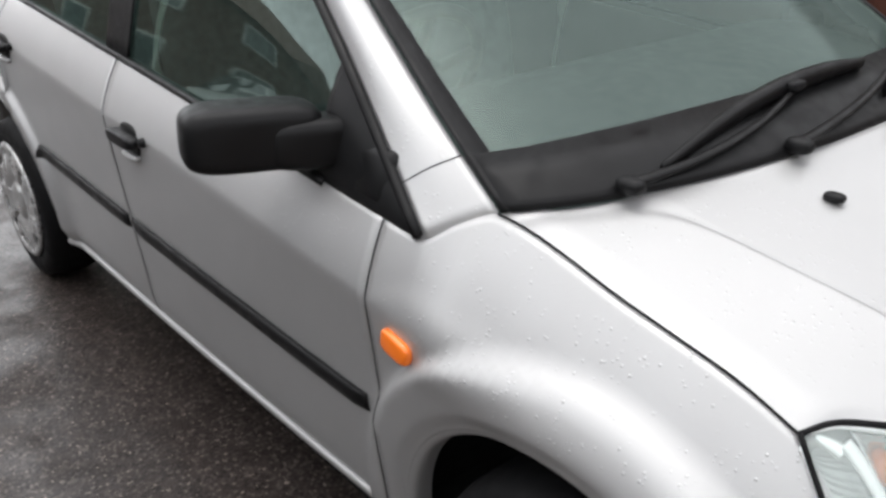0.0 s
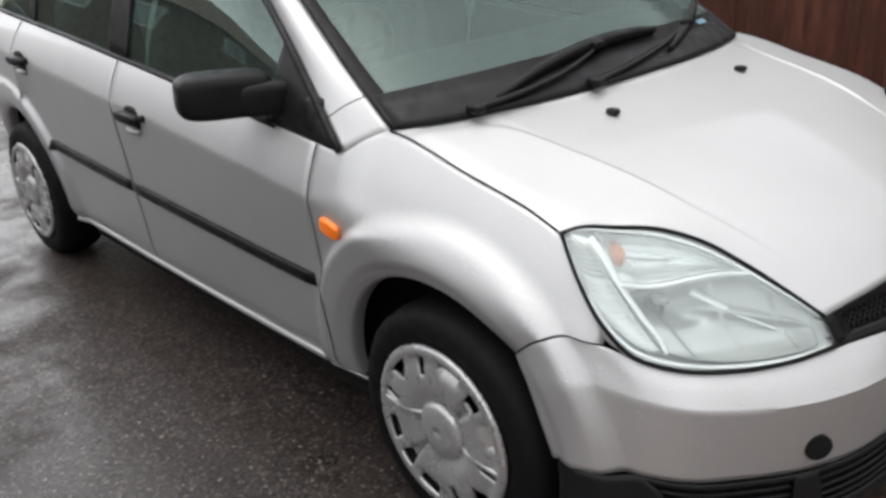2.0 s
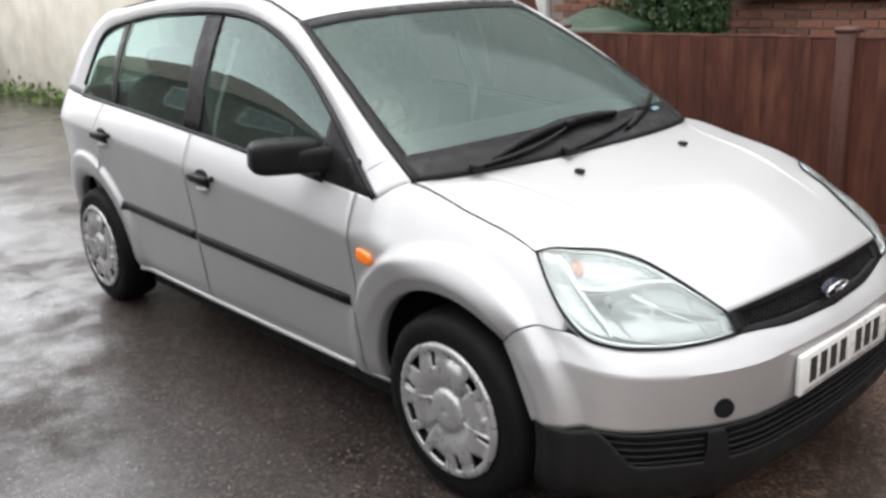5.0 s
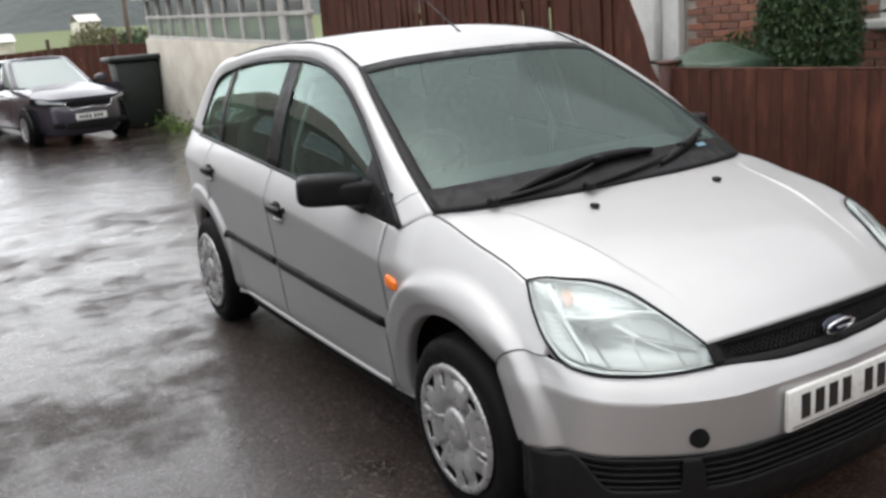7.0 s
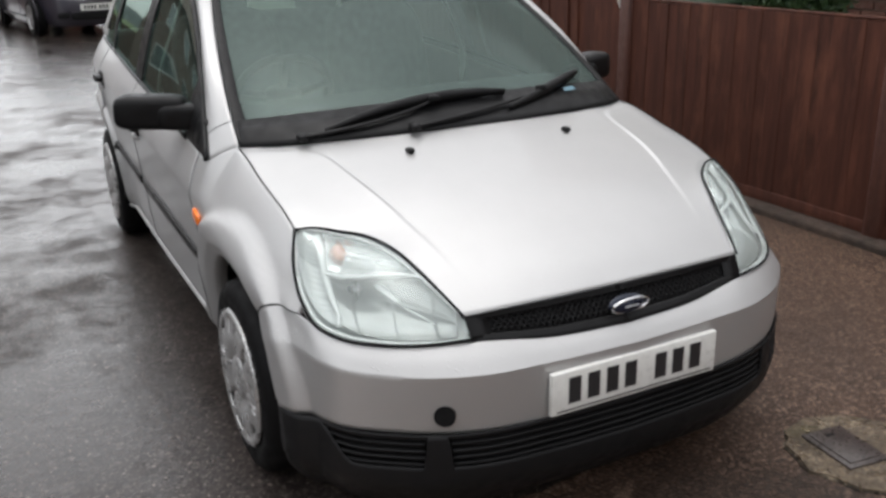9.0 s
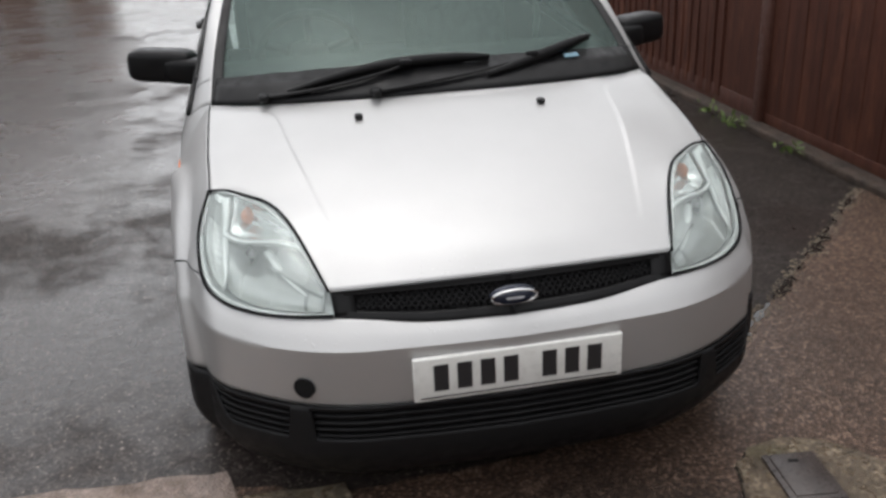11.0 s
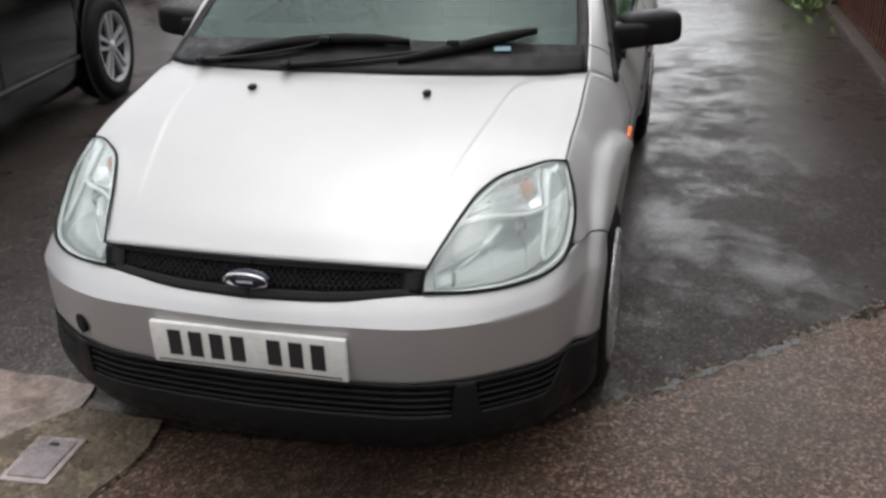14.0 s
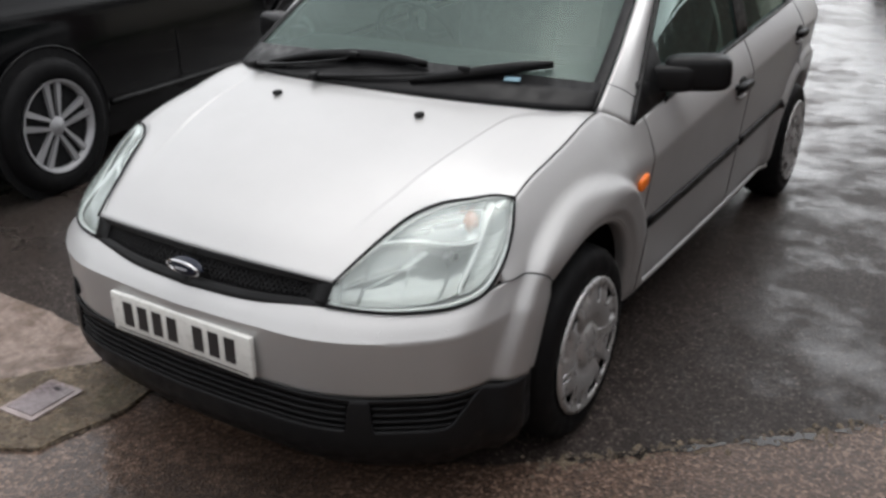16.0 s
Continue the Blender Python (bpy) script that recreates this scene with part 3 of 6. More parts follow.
def wheel_cover(wheel, s, cx, hub):
    """A silver disc with a domed middle, two curved ribs and openings of four kinds near the rim."""
    rs = [0.0, 0.02, 0.04, 0.052, 0.058, 0.066, 0.074, 0.084, 0.094, 0.105, 0.115, 0.125, 0.136, 0.143, 0.150, 0.158, 0.166, 0.172, 0.178, 0.185, 0.191, 0.197, 0.201]
    depth = curve_of((0, 0.005), (0.045, 0.004), (0.055, 0.0), (0.066, -0.013), (0.078, -0.012), (0.095, -0.002), (0.12, 0.002), (0.15, 0.001), (0.168, -0.003), (0.185, -0.001), (0.195, 0.003), (0.201, -0.004))
    n = 180

    def lie(a, r):
        d = depth(r)
        b = a % 180
        if 0.07 < r < 0.15 and abs(b - 133) < 9:
            d -= 0.014 * (1 - smooth(5, 9, abs(b - 133))) * (1 - smooth(0.13, 0.15, r)) * smooth(0.07, 0.09, r)
        if 0.138 < r < 0.168 and min(abs(b - 105), abs(b - 160)) < 13:
            d -= 0.013 * smooth(0.138, 0.168, r) * (1 - smooth(9, 13, min(abs(b - 105), abs(b - 160))))
        return d

    def open_at(a, r):
        b = a % 180
        if 0.134 < r < 0.188 and (abs(b - 13) < 3.6 or abs(b - 74) < 3.6):
            return True
        if 0.143 < r < 0.188 and abs(b - 43) < 2 + 240 * (r - 0.143):
            return True
        if 0.162 < r < 0.188 and (abs(b - 105) < 10.2 or abs(b - 160) < 10.2):
            return True
        return 0.146 < r < 0.188 and abs(b - 133) < 7.2

    v, f, m = [], [], len(rs)
    for i in range(n):
        w = 2 * math.pi * i / n
        v += [(s * (cx + lie(2.0 * i, r)), hub + r * math.cos(w), HUB_Z + r * math.sin(w)) for r in rs]
    for i in range(n):
        for j in range(m - 1):
            if not open_at(2.0 * i + 1, (rs[j] + rs[j + 1]) / 2):
                q = (i * m + j, i * m + j + 1, ((i + 1) % n) * m + j + 1, ((i + 1) % n) * m + j)
                f.append(q if s < 0 else q[::-1])
    cap = mesh("wheel_cover", v, f, CAP, wheel, "silver plastic wheel cover with slots")
    md = cap.modifiers.new("thickness", "SOLIDIFY")
    md.thickness, md.offset = 0.009, -1
    for a0 in (5, 188):
        rib = [(s * (cx + o), hub + r * math.cos(radians(a0 + d)), HUB_Z + r * math.sin(radians(a0 + d))) for r, o, d in ((0.060, -0.010, 10), (0.085, 0.001, 5), (0.12, 0.006, 1), (0.16, 0.005, 0), (0.196, 0.002, 0))]
        tube("cover_rib", crom(rib, 14), np.linspace(0.006, 0.0075, 14), CAP, cap, n=8)
    revolve("cover_boss", [(0.0, 0.009), (0.03, 0.0085), (0.043, 0.006), (0.048, 0.002)], CAP, cap, (s * cx, hub, HUB_Z), s, 40)


SILL = 0.222
car = thing("car", (0, 0, 0), "silver metallic five-door hatchback wet with rain, parked on the asphalt", "car")

# shared curves of one half, outer side positive
HL_UP = [(0.705, -0.230, 0.791), (0.664, -0.243, 0.793), (0.609, -0.285, 0.787), (0.553, -0.344, 0.781), (0.512, -0.416, 0.761), (0.480, -0.492, 0.723), (0.455, -0.562, 0.683), (0.430, -0.628, 0.641)]
HL_LOW = [(0.705, -0.230, 0.791), (0.736, -0.300, 0.718), (0.742, -0.361, 0.651), (0.731, -0.420, 0.605), (0.696, -0.484, 0.588), (0.625, -0.561, 0.584), (0.528, -0.622, 0.586), (0.425, -0.657, 0.590)]
BON_SIDE = [(top_x(y), y, top_z(y)) for y in (-0.23, -0.15, -0.06, 0.04, 0.14, 0.21, 0.267)]
COWL = [(0, 0.085, 0.928), (0.25, 0.10, 0.928), (0.50, 0.155, 0.922), (0.64, 0.215, 0.916), (0.706, 0.267, 0.911)]
GR_TOP = [(0, -0.662, 0.653), (0.22, -0.654, 0.651), (0.430, -0.628, 0.641)]
GR_LOW = [(0, -0.711, 0.566), (0.22, -0.696, 0.571), (0.425, -0.657, 0.589)]
SCREEN_EDGE = [(0.706, 0.267, 0.911), (0.690, 0.42, 1.012), (0.655, 0.62, 1.140), (0.606, 0.85, 1.272), (0.562, 1.030, 1.367)]
SCREEN_TOP = [(0, 0.955, 1.400), (0.25, 0.965, 1.397), (0.45, 0.995, 1.385), (0.562, 1.030, 1.367)]

bonnet_mid = crom([(0, -0.662, 0.653), (0, -0.60, 0.702), (0, -0.48, 0.765), (0, -0.25, 0.848), (0, -0.05, 0.898), (0, 0.085, 0.928)], 61)
bonnet_out = np.concatenate([crom(HL_UP[::-1], 31), crom(BON_SIDE, 31)[1:]])
_half = np.concatenate([np.linspace(0, 0.56, 26), np.linspace(0.56, 0.92, 110)[1:], np.linspace(0.92, 1, 10)[1:]])
BON_U = np.concatenate([-_half[::-1], _half[1:]])
# the pressed line on each side: its distance from the middle along the car
press_x = curve_of((-0.60, 0.375), (-0.44, 0.412), (-0.31, 0.442), (-0.20, 0.466), (-0.08, 0.488), (0.03, 0.503), (0.08, 0.516), (0.12, 0.541), (0.15, 0.572), (0.18, 0.63))
bonnet_soft = bonnet_out.copy()
for _ in range(120):
    bonnet_soft[1:-1] = 0.5 * bonnet_soft[1:-1] + 0.25 * (bonnet_soft[2:] + bonnet_soft[:-2])
g = []
for i in range(61):
    v = i / 60
    c = bonnet_mid[i]
    row = []
    for j in BON_U:
        u = abs(j)
        e = bonnet_soft[i] + (bonnet_out[i] - bonnet_soft[i]) * u**5
        uc = 0.69
        flat = 1 - 0.16 * (u / uc) ** 2 if u < uc else 0.84 * (1 - (u - uc) / (1 - uc)) ** 1.15
        soft_ = 1 - u**2.4
        w = smooth(0.30, 0.62, v)
        h = w * flat + (1 - w) * soft_
        front = u * u if v > 0.5 else u**2
        y = c[1] + (e[1] - c[1]) * front
        press = -0.0046 * smooth(-0.007, 0.007, press_x(y) - e[0] * u) * smooth(-0.60, -0.22, y) * (1 - smooth(0.975, 1.0, v))
        row.append((math.copysign(e[0] * u, j), y, e[2] + (c[2] - e[2]) * h + 0.004 * smooth(0.2, 0.5, v) * (1 - smooth(0.93, 1.0, u)) + press))
    g.append(row)
bonnet = sheet("bonnet", g, PAINT, car, "silver bonnet with two raised crease lines and raindrops")

jz = curve_of((-0.37, 0.618), (-0.30, 0.628), (-0.21, 0.570), (-0.15, 0.50))
for s in (-1, 1):
    # wings, doors and quarters
    hz = curve_of((-0.37, 0.625), (-0.345, 0.665), (-0.295, 0.735), (-0.23, 0.791))
    sheet("front_wing", side_panel(arch_ys(-0.368, 0.445, 60), lambda y: max(jz(y), 0) if y < -0.195 else arch_z(y, SILL), lambda y: hz(y) if y < -0.23 else top_z(y), 40), PAINT, car, "", s)
    door_f = sheet("front_door", side_panel(np.linspace(0.449, 1.517, 44), lambda y: SILL + 0.035, top_z, 40), PAINT, car, "", s)
    def cut(y):
        return max(SILL + 0.035, arch_z(y, SILL) + 0.045 if abs(y - ARCHES[1]) < ARCH else 0, HUB_Z + math.sqrt(max(0, 0.42**2 - (y - ARCHES[1]) ** 2)) if abs(y - ARCHES[1]) < 0.42 else 0)
    door_r = sheet("rear_door", side_panel(np.linspace(1.521, 2.42, 48), cut, top_z, 40), PAINT, car, "", s)
    sheet("rear_quarter", side_panel(arch_ys(2.16, 3.06, 60), lambda y: arch_z(y, SILL), lambda y: (cut(y) if y < 2.42 else top_z(y)), 40), PAINT, car, "", s)
    sheet("sill", [[(side_x(y, z) + 0.004 * (z > 0.2), y, z) for z in (0.165, 0.19, 0.215, 0.235, 0.25, 0.257)] for y in np.linspace(0.36, 2.27, 30)], PAINT, car, "", s)
    # arch lips and wheel wells
    for hub in ARCHES:
        lip, well = [], []
        for w in np.linspace(-0.10, math.pi + 0.10, 60):
            y, z = hub + ARCH * math.cos(w), HUB_Z + ARCH * math.sin(w)
            x = side_x(y, z)
            lip.append([(x - e_, hub + (ARCH - d_) * math.cos(w), HUB_Z + (ARCH - d_) * math.sin(w)) for e_, d_ in ((0, 0), (0.003, 0.007), (0.010, 0.012), (0.024, 0.014), (0.045, 0.012))])
            well.append([(x - 0.03, y, z), (x - 0.03, hub + (ARCH + 0.03) * math.cos(w), HUB_Z + (ARCH + 0.03) * math.sin(w)), (0.52, hub + (ARCH + 0.03) * math.cos(w), HUB_Z + (ARCH + 0.03) * math.sin(w)), (0.52, hub, HUB_Z)])
        sheet("arch_lip", lip, PAINT, car, "", s, 0)
        # the near-black well has its shade in the colour
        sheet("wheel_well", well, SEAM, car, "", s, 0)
    # seams
    def seam(name, pts, n=24, r=0.0028, parent=car):
        q = crom(pts, n) + np.array((0.0008, 0, 0.0012))
        q[:, 0] *= s
        return tube(name, q, r, SEAM, parent, n=6)
    def side_line(ys, zs, off=0.0):
        return [(side_x(y, z) + off, y, z) for y, z in zip(ys, zs)]
    seam("shut_line", side_line([0.447] * 30, np.linspace(0.25, 0.868, 30)), 40, 0.0008)
    seam("shut_line", side_line([1.519] * 30, np.linspace(0.25, 0.958, 30)), 40, 0.0007)
    ry = np.concatenate([np.linspace(2.17, 2.42, 20), [2.43] * 12])
    rz = np.concatenate([[cut(y) for y in np.linspace(2.17, 2.42, 20)], np.linspace(cut(2.42) + 0.01, 1.01, 12)])
    seam("shut_line", side_line(ry, rz), 50, 0.0007)
    seam("bonnet_gap", BON_SIDE, 30, 0.0017)
    proud = np.array((0.0022, -0.0030, 0.0022))
    seam("lamp_gap", [np.array(q_) + proud for q_ in HL_UP], 30, 0.0040)
    seam("lamp_gap", [np.array(q_) + proud for q_ in HL_LOW], 40, 0.0042)
    # the wing's nose runs down beside the lamp
    edge_w = crom([(side_x(y, hz(y)), y, hz(y)) for y in np.linspace(-0.23, -0.368, 12)], 24)
    edge_l = crom(HL_LOW[:4], 24)
    sheet("wing_nose", [[p_ + (q_ - p_) * f + np.array((0.004, -0.002, 0)) * math.sin(math.pi * f) for f in np.linspace(0, 1, 6)] for p_, q_ in zip(edge_w, edge_l)], PAINT, car, "", s, 0.003)
    seam("wing_gap", [(side_x(y, jz(y)), y, jz(y)) for y in np.linspace(-0.37, -0.197, 12)], 24, 0.0015)
    # rub strips
    def strip(y0, y1, door, m=30):
        gg = []
        for y in np.linspace(y0, y1, m):
            z = 0.509 + 0.0275 * (y - 0.488)
            e = 0.004 if y in (y0, y1) else 0.011
            gg.append([(side_x(y, z + d) + e * k_, y, z + d) for d, k_ in ((-0.020, 0.05), (-0.016, 0.9), (0, 1.1), (0.016, 0.9), (0.020, 0.05))])
        sheet("rub_strip", gg, TRIM, door, "black plastic rubbing strip", s, 0.003)
    strip(0.490, 1.508, door_f)
    strip(1.532, 2.24, door_r)
    tube("sill_trim", [(s * (side_x(y, 0.258) + 0.004), y, 0.255) for y in np.linspace(0.54, 2.20, 24)], 0.011, PAINT, car, n=10)
    # door handles
    for y0, z0, door in ((1.375, 0.80, door_f), (2.335, 0.872, door_r)):
        x0 = side_x(y0, z0)
        h = superell("door_handle", (0.018, 0.075, 0.017), (s * (x0 + 0.016), y0, z0 + 0.004), TRIM, door, 0.6, "black pull handle")
        superell("handle_recess", (0.008, 0.058, 0.040), (s * (x0 - 0.001), y0 - 0.005, z0 - 0.002), TRIM, h, 0.85)
        superell("handle_cup", (0.016, 0.044, 0.013), (s * (x0 + 0.003), y0 - 0.008, z0 - 0.038), PAINT, h, 0.9)
        revolve("lock", [(0.0, 0.012), (0.010, 0.010), (0.012, 0)], TRIM, h, (s * (x0 + 0.002), y0 - 0.095, z0 + 0.012), s, 16)
    # side indicator
    y0, z0 = 0.367, 0.689
    superell("side_indicator", (0.012, 0.036, 0.021), (s * (side_x(y0, z0) + 0.004), y0, z0), AMBER, car, 0.55, "orange side indicator", Euler((radians(12), 0, 0)).to_matrix())
    # wheels
    for hub in (HUB_F, HUB_R):
        cx = HUB_X - 0.005
        wheel = revolve("wheel", [(0.185, -0.20), (0.255, -0.195), (0.282, -0.175), (0.291, -0.14), (0.292, -0.10), (0.291, -0.055), (0.284, -0.022), (0.270, -0.006), (0.245, 0.002), (0.222, 0.0), (0.205, -0.006), (0.192, -0.008), (0.186, -0.016), (0.180, -0.03)], RUBBER, car, (s * cx, hub, HUB_Z), s, 72, "black tyre with a silver wheel cover")
        wheel_cover(wheel, s, cx, hub)
        revolve("brake_disc", [(0.0, -0.055), (0.12, -0.05), (0.187, -0.045)], SEAM, wheel, (s * cx, hub, HUB_Z), s, 32)

# front bumper: level curves from the wheel arch round to the middle
B5 = [(side_x(y, jz(y), False), y, jz(y)) for y in (-0.195, -0.25, -0.30, -0.362)] + HL_LOW[3:7] + [(0.425, -0.659, 0.587), (0.22, -0.697, 0.570), (0, -0.712, 0.565)]
B45 = [(0.806, -0.218, 0.540), (0.800, -0.268, 0.565), (0.786, -0.318, 0.592), (0.758, -0.392, 0.580), (0.742, -0.445, 0.566), (0.712, -0.505, 0.550), (0.632, -0.585, 0.543), (0.532, -0.652, 0.541), (0.43, -0.694, 0.539), (0.22, -0.722, 0.535), (0, -0.732, 0.532)]
B4 = [(0.808, -0.236, 0.516), (0.803, -0.285, 0.530), (0.791, -0.332, 0.542), (0.764, -0.402, 0.532), (0.747, -0.452, 0.524), (0.716, -0.512, 0.516), (0.638, -0.594, 0.511), (0.540, -0.662, 0.510), (0.44, -0.703, 0.509), (0.23, -0.729, 0.508), (0, -0.739, 0.507)]
B3 = [(0.806, -0.300, 0.369), (0.802, -0.336, 0.372), (0.790, -0.375, 0.374), (0.764, -0.428, 0.376), (0.747, -0.476, 0.377), (0.716, -0.532, 0.377), (0.634, -0.604, 0.376), (0.536, -0.666, 0.373), (0.440, -0.702, 0.369), (0.235, -0.728, 0.360), (0, -0.738, 0.357)]
B4 = [(x + 0.010 * k_ * x, y - 0.010 * k_, z + 0.017 * k_) for k_, (x, y, z) in zip((0, 0.1, 0.3, 0.6, 0.8, 1, 1, 1, 1, 1, 1), B4)]
B45 = [tuple(m_) if i_ < 4 else tuple((np.array(a) + np.array(b)) / 2 + np.array((0.001, -0.002, 0.001))) for i_, (m_, a, b) in enumerate(zip(B45, B4, B5))]
BM = [tuple((np.array(a) * 0.5 + np.array(b) * 0.5) + np.array((0.001, -0.001, 0))) for a, b in zip(B4, B3)]


def inset(curve, d, dz=0.0):
    """The curve drawn in by d towards the car's middle, and lifted."""
    out = []
    for x, y, z in curve:
        n = math.hypot(x, (y - 0.2))
        out.append((x - d * x / n, y - d * (y - 0.2) / n, z + dz))
    return out


bumper = thing("front_bumper", (0, 0, 0), "silver front bumper with black lower grilles", "")
bumper.parent = car
del bumper["label"]


def both(g_):
    """The half grid from arch to middle, and its mirror image, as one."""
    g_ = np.array(g_)
    return np.concatenate([g_, (g_ * np.array((-1, 1, 1)))[::-1][1:]])


up = loft([B5, B45, B4], 110, 14)
lo = loft([B4, BM, B3], 110, 14)
for half_skin in (up, lo):
    for row in half_skin:
        for q in row:
            q[0] += flare(q[1], q[2]) if q[0] > 0.6 else 0
skin = sheet("bumper_skin", both(np.concatenate([up, lo[:, 1:]], axis=1)), PAINT, bumper)
# the crease across the front is sharp, and fades towards the wheel arches
mark = skin.data.attributes.new("sharp_edge", "BOOLEAN", "EDGE")
for e_ in skin.data.edges:
    a_, b_ = e_.vertices
    if a_ % 27 == 13 and b_ % 27 == 13 and abs(skin.data.vertices[a_].co.x) < 0.60:
        mark.data[e_.index].value = True


def level(z, d):
    """A curve round the black skirt at height z, set back by d."""
    f = min((z - 0.135) / (0.375 - 0.135), 1)
    return inset([(x, y - 0.016 * math.sin(math.pi * min(1, 1.2 - f)), z + 0.004 * (x / 0.86) ** 2) for x, y, _ in [(x + (flare(y, 0.34) if x > 0.6 else 0), y, z_) for x, y, z_ in crom(B3, 60)]], d + 0.06 * max(0, 1 - f * 2.0) ** 2)


def band(z0, z1, a, b, d, name, k=6, mat=TRIM_GREY):
    """A black strip from height z0 to z1, over the part a..b of the way from the arch to the middle."""
    rows = [crom(level(z0 + (z1 - z0) * i / (k - 1), d), 200)[int(a * 199):int(b * 199) + 1] for i in range(k)]
    g_ = np.array(rows).transpose(1, 0, 2)
    if b == 1.0:
        sheet(name, both(g_), mat, bumper, "", 1, 0.006)
    else:
        for s in (-1, 1):
            sheet(name, g_, mat, bumper, "", s, 0.006)


# a near-black sheet gives the shade behind the grille openings
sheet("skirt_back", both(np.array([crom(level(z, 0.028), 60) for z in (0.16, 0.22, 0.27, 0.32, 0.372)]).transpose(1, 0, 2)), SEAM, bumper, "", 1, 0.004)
_levels = {}


def on(fr, z, d):
    """A point of the skirt, fr of the way from the arch to the middle, at height z."""
    k_ = (round(z, 3), d)
    if k_ not in _levels:
        _levels[k_] = crom(level(k_[0], d), 400)
    return _levels[k_][int(round(fr * 399))]


def skirt_top(fr):
    """Where the black skin ends above: it leaves three openings, the outer ones tapered."""
    z = 0.3715 - 0.0885 * smooth(0.165, 0.275, fr)
    return max(z, 0.3715 - 0.0885 * (1 - smooth(0.440, 0.456, fr)) if fr < 0.47 else 0.3715 - 0.0885 * smooth(0.500, 0.514, fr))


cols = np.concatenate([np.linspace(0, 0.16, 14), np.linspace(0.165, 0.30, 30), np.linspace(0.31, 0.435, 10), np.linspace(0.438, 0.518, 26), np.linspace(0.53, 1, 40)])
sheet("skirt", both([[on(fr, 0.132 + (skirt_top(fr) - 0.132) * i_ / 15, 0.0) for i_ in range(16)] for fr in cols]), TRIM_GREY, bumper, "grey-black plastic bumper skirt", 1, 0.008)
band(0.361, 0.3715, 0.15, 1.0, 0.001, "skirt_edge", 3)
for z in (0.290, 0.308, 0.326, 0.345):
    first = next(fr for fr in np.linspace(0.16, 0.4, 200) if skirt_top(fr) < z + 0.004)
    run_ = [on(fr, z, 0.010) for fr in np.linspace(first, 0.446, 26)]
    for s in (-1, 1):
        tube("grille_slat", np.array(run_) * np.array((s, 1, 1)), 0.0058, TRIM_GREY, bumper, n=6, flat=0.75)
    tube("grille_slat", both([on(fr, z, 0.010) for fr in np.linspace(0.508, 1, 40)]), 0.0058, TRIM_GREY, bumper, n=6, flat=0.75)
for s in (-1, 1):
    # upper grille half: surround and backing
    gl = loft([GR_TOP, GR_LOW], 30, 8)
    sheet("grille_back", np.array(gl) + np.array((0, 0.030, 0)), SEAM, bumper, "", s, 0.003)
    for a, b in ((GR_TOP, GR_LOW), (GR_LOW, GR_TOP)):
        aa, bb = crom(a, 30), crom(b, 30)
        rim = [[p + (q - p) * f + np.array((0, -0.004 if f < 0.1 else 0.002, 0)) for f in (0.0, 0.10, 0.17, 0.19)] + [p + (q - p) * 0.19 + np.array((0, 0.03, 0))] for p, q in zip(aa, bb)]
        sheet("grille_rim", rim, TRIM, bumper, "", s, 0.003)
    ends = [[np.array(GR_TOP[2]) * (1 - f) + np.array(GR_LOW[2]) * f + np.array((-d, 0.0 - 0.002 - 0.12 * d * 0.2, 0)) for d in (0.0, 0.03, 0.055)] for f in np.linspace(0, 1, 6)]
    sheet("grille_end", ends, TRIM, bumper, "", s, 0.004)
    # diagonal mesh bars
    for k0 in np.arange(0.0, 0.44, 0.0165):
        for slant in (-1, 1):
            pts = []
            for f in np.linspace(0.17, 0.83, 7):
                u = (k0 + slant * (f - 0.5) * 0.07)
                if 0 <= u <= 0.395:
                    q = u / 0.43
                    a, b = np.array(GR_TOP), np.array(GR_LOW)
                    ya = np.interp(u, a[:, 0], a[:, 1]) * (1 - f) + np.interp(u, b[:, 0], b[:, 1]) * f
                    za = np.interp(u, a[:, 0], a[:, 2]) * (1 - f) + np.interp(u, b[:, 0], b[:, 2]) * f
                    pts.append((s * u, ya + 0.014, za))
            if len(pts) > 2:
                tube("grille_bar", pts, 0.0028, TRIM_GREY, bumper, n=4)

# badge, towing cover, plate
badge = superell("badge", (0.058, 0.010, 0.024), (0, -0.700, 0.612), BLUE, bumper, 1.0, "oval chrome and dark blue badge", Euler((radians(-25), 0, 0)).to_matrix())
w = np.linspace(0, 2 * math.pi, 41)
tube("badge_ring", [(0.056 * math.cos(a), -0.714 - 0.009 * math.sin(a), 0.612 + 0.022 * math.sin(a)) for a in w], 0.0034, CHROME, badge, n=8)
box("badge_mark", (0.042, 0.002, 0.005), (0, -0.7205, 0.612), ALLOY, badge, turn=Euler((radians(-25), 0, 0)).to_matrix().to_4x4())
bp = crom(BM, 400)
hx = min(range(400), key=lambda i: abs(bp[i][0] - 0.512))
hp = Vector(bp[hx])
bm = bmesh.new()
bmesh.ops.create_cone(bm, cap_ends=True, segments=32, radius1=0.0265, radius2=0.0265, depth=0.02)
bmesh.ops.transform(bm, matrix=Matrix.Translation((-0.512, hp.y + 0.005, 0.424)) @ Vector((-0.55, -0.83, 0)).to_track_quat("Z", "Y").to_matrix().to_4x4(), verts=bm.verts)
part("towing_hole", bm, SEAM, bumper, "round black towing-eye hole", False)
plate = part("number_plate", box_bm((0.520, 0.016, 0.115), (0, -0.747, 0.440), 0.003, 2), PLATE, bumper, "white number plate with black characters")
for i, px in enumerate((-0.205, -0.148, -0.091, -0.034, 0.062, 0.119, 0.176)):
    box("plate_bar", (0.036, 0.002, 0.070), (px + 0.012, -0.7555, 0.444), INK, plate, bevel=0.0)
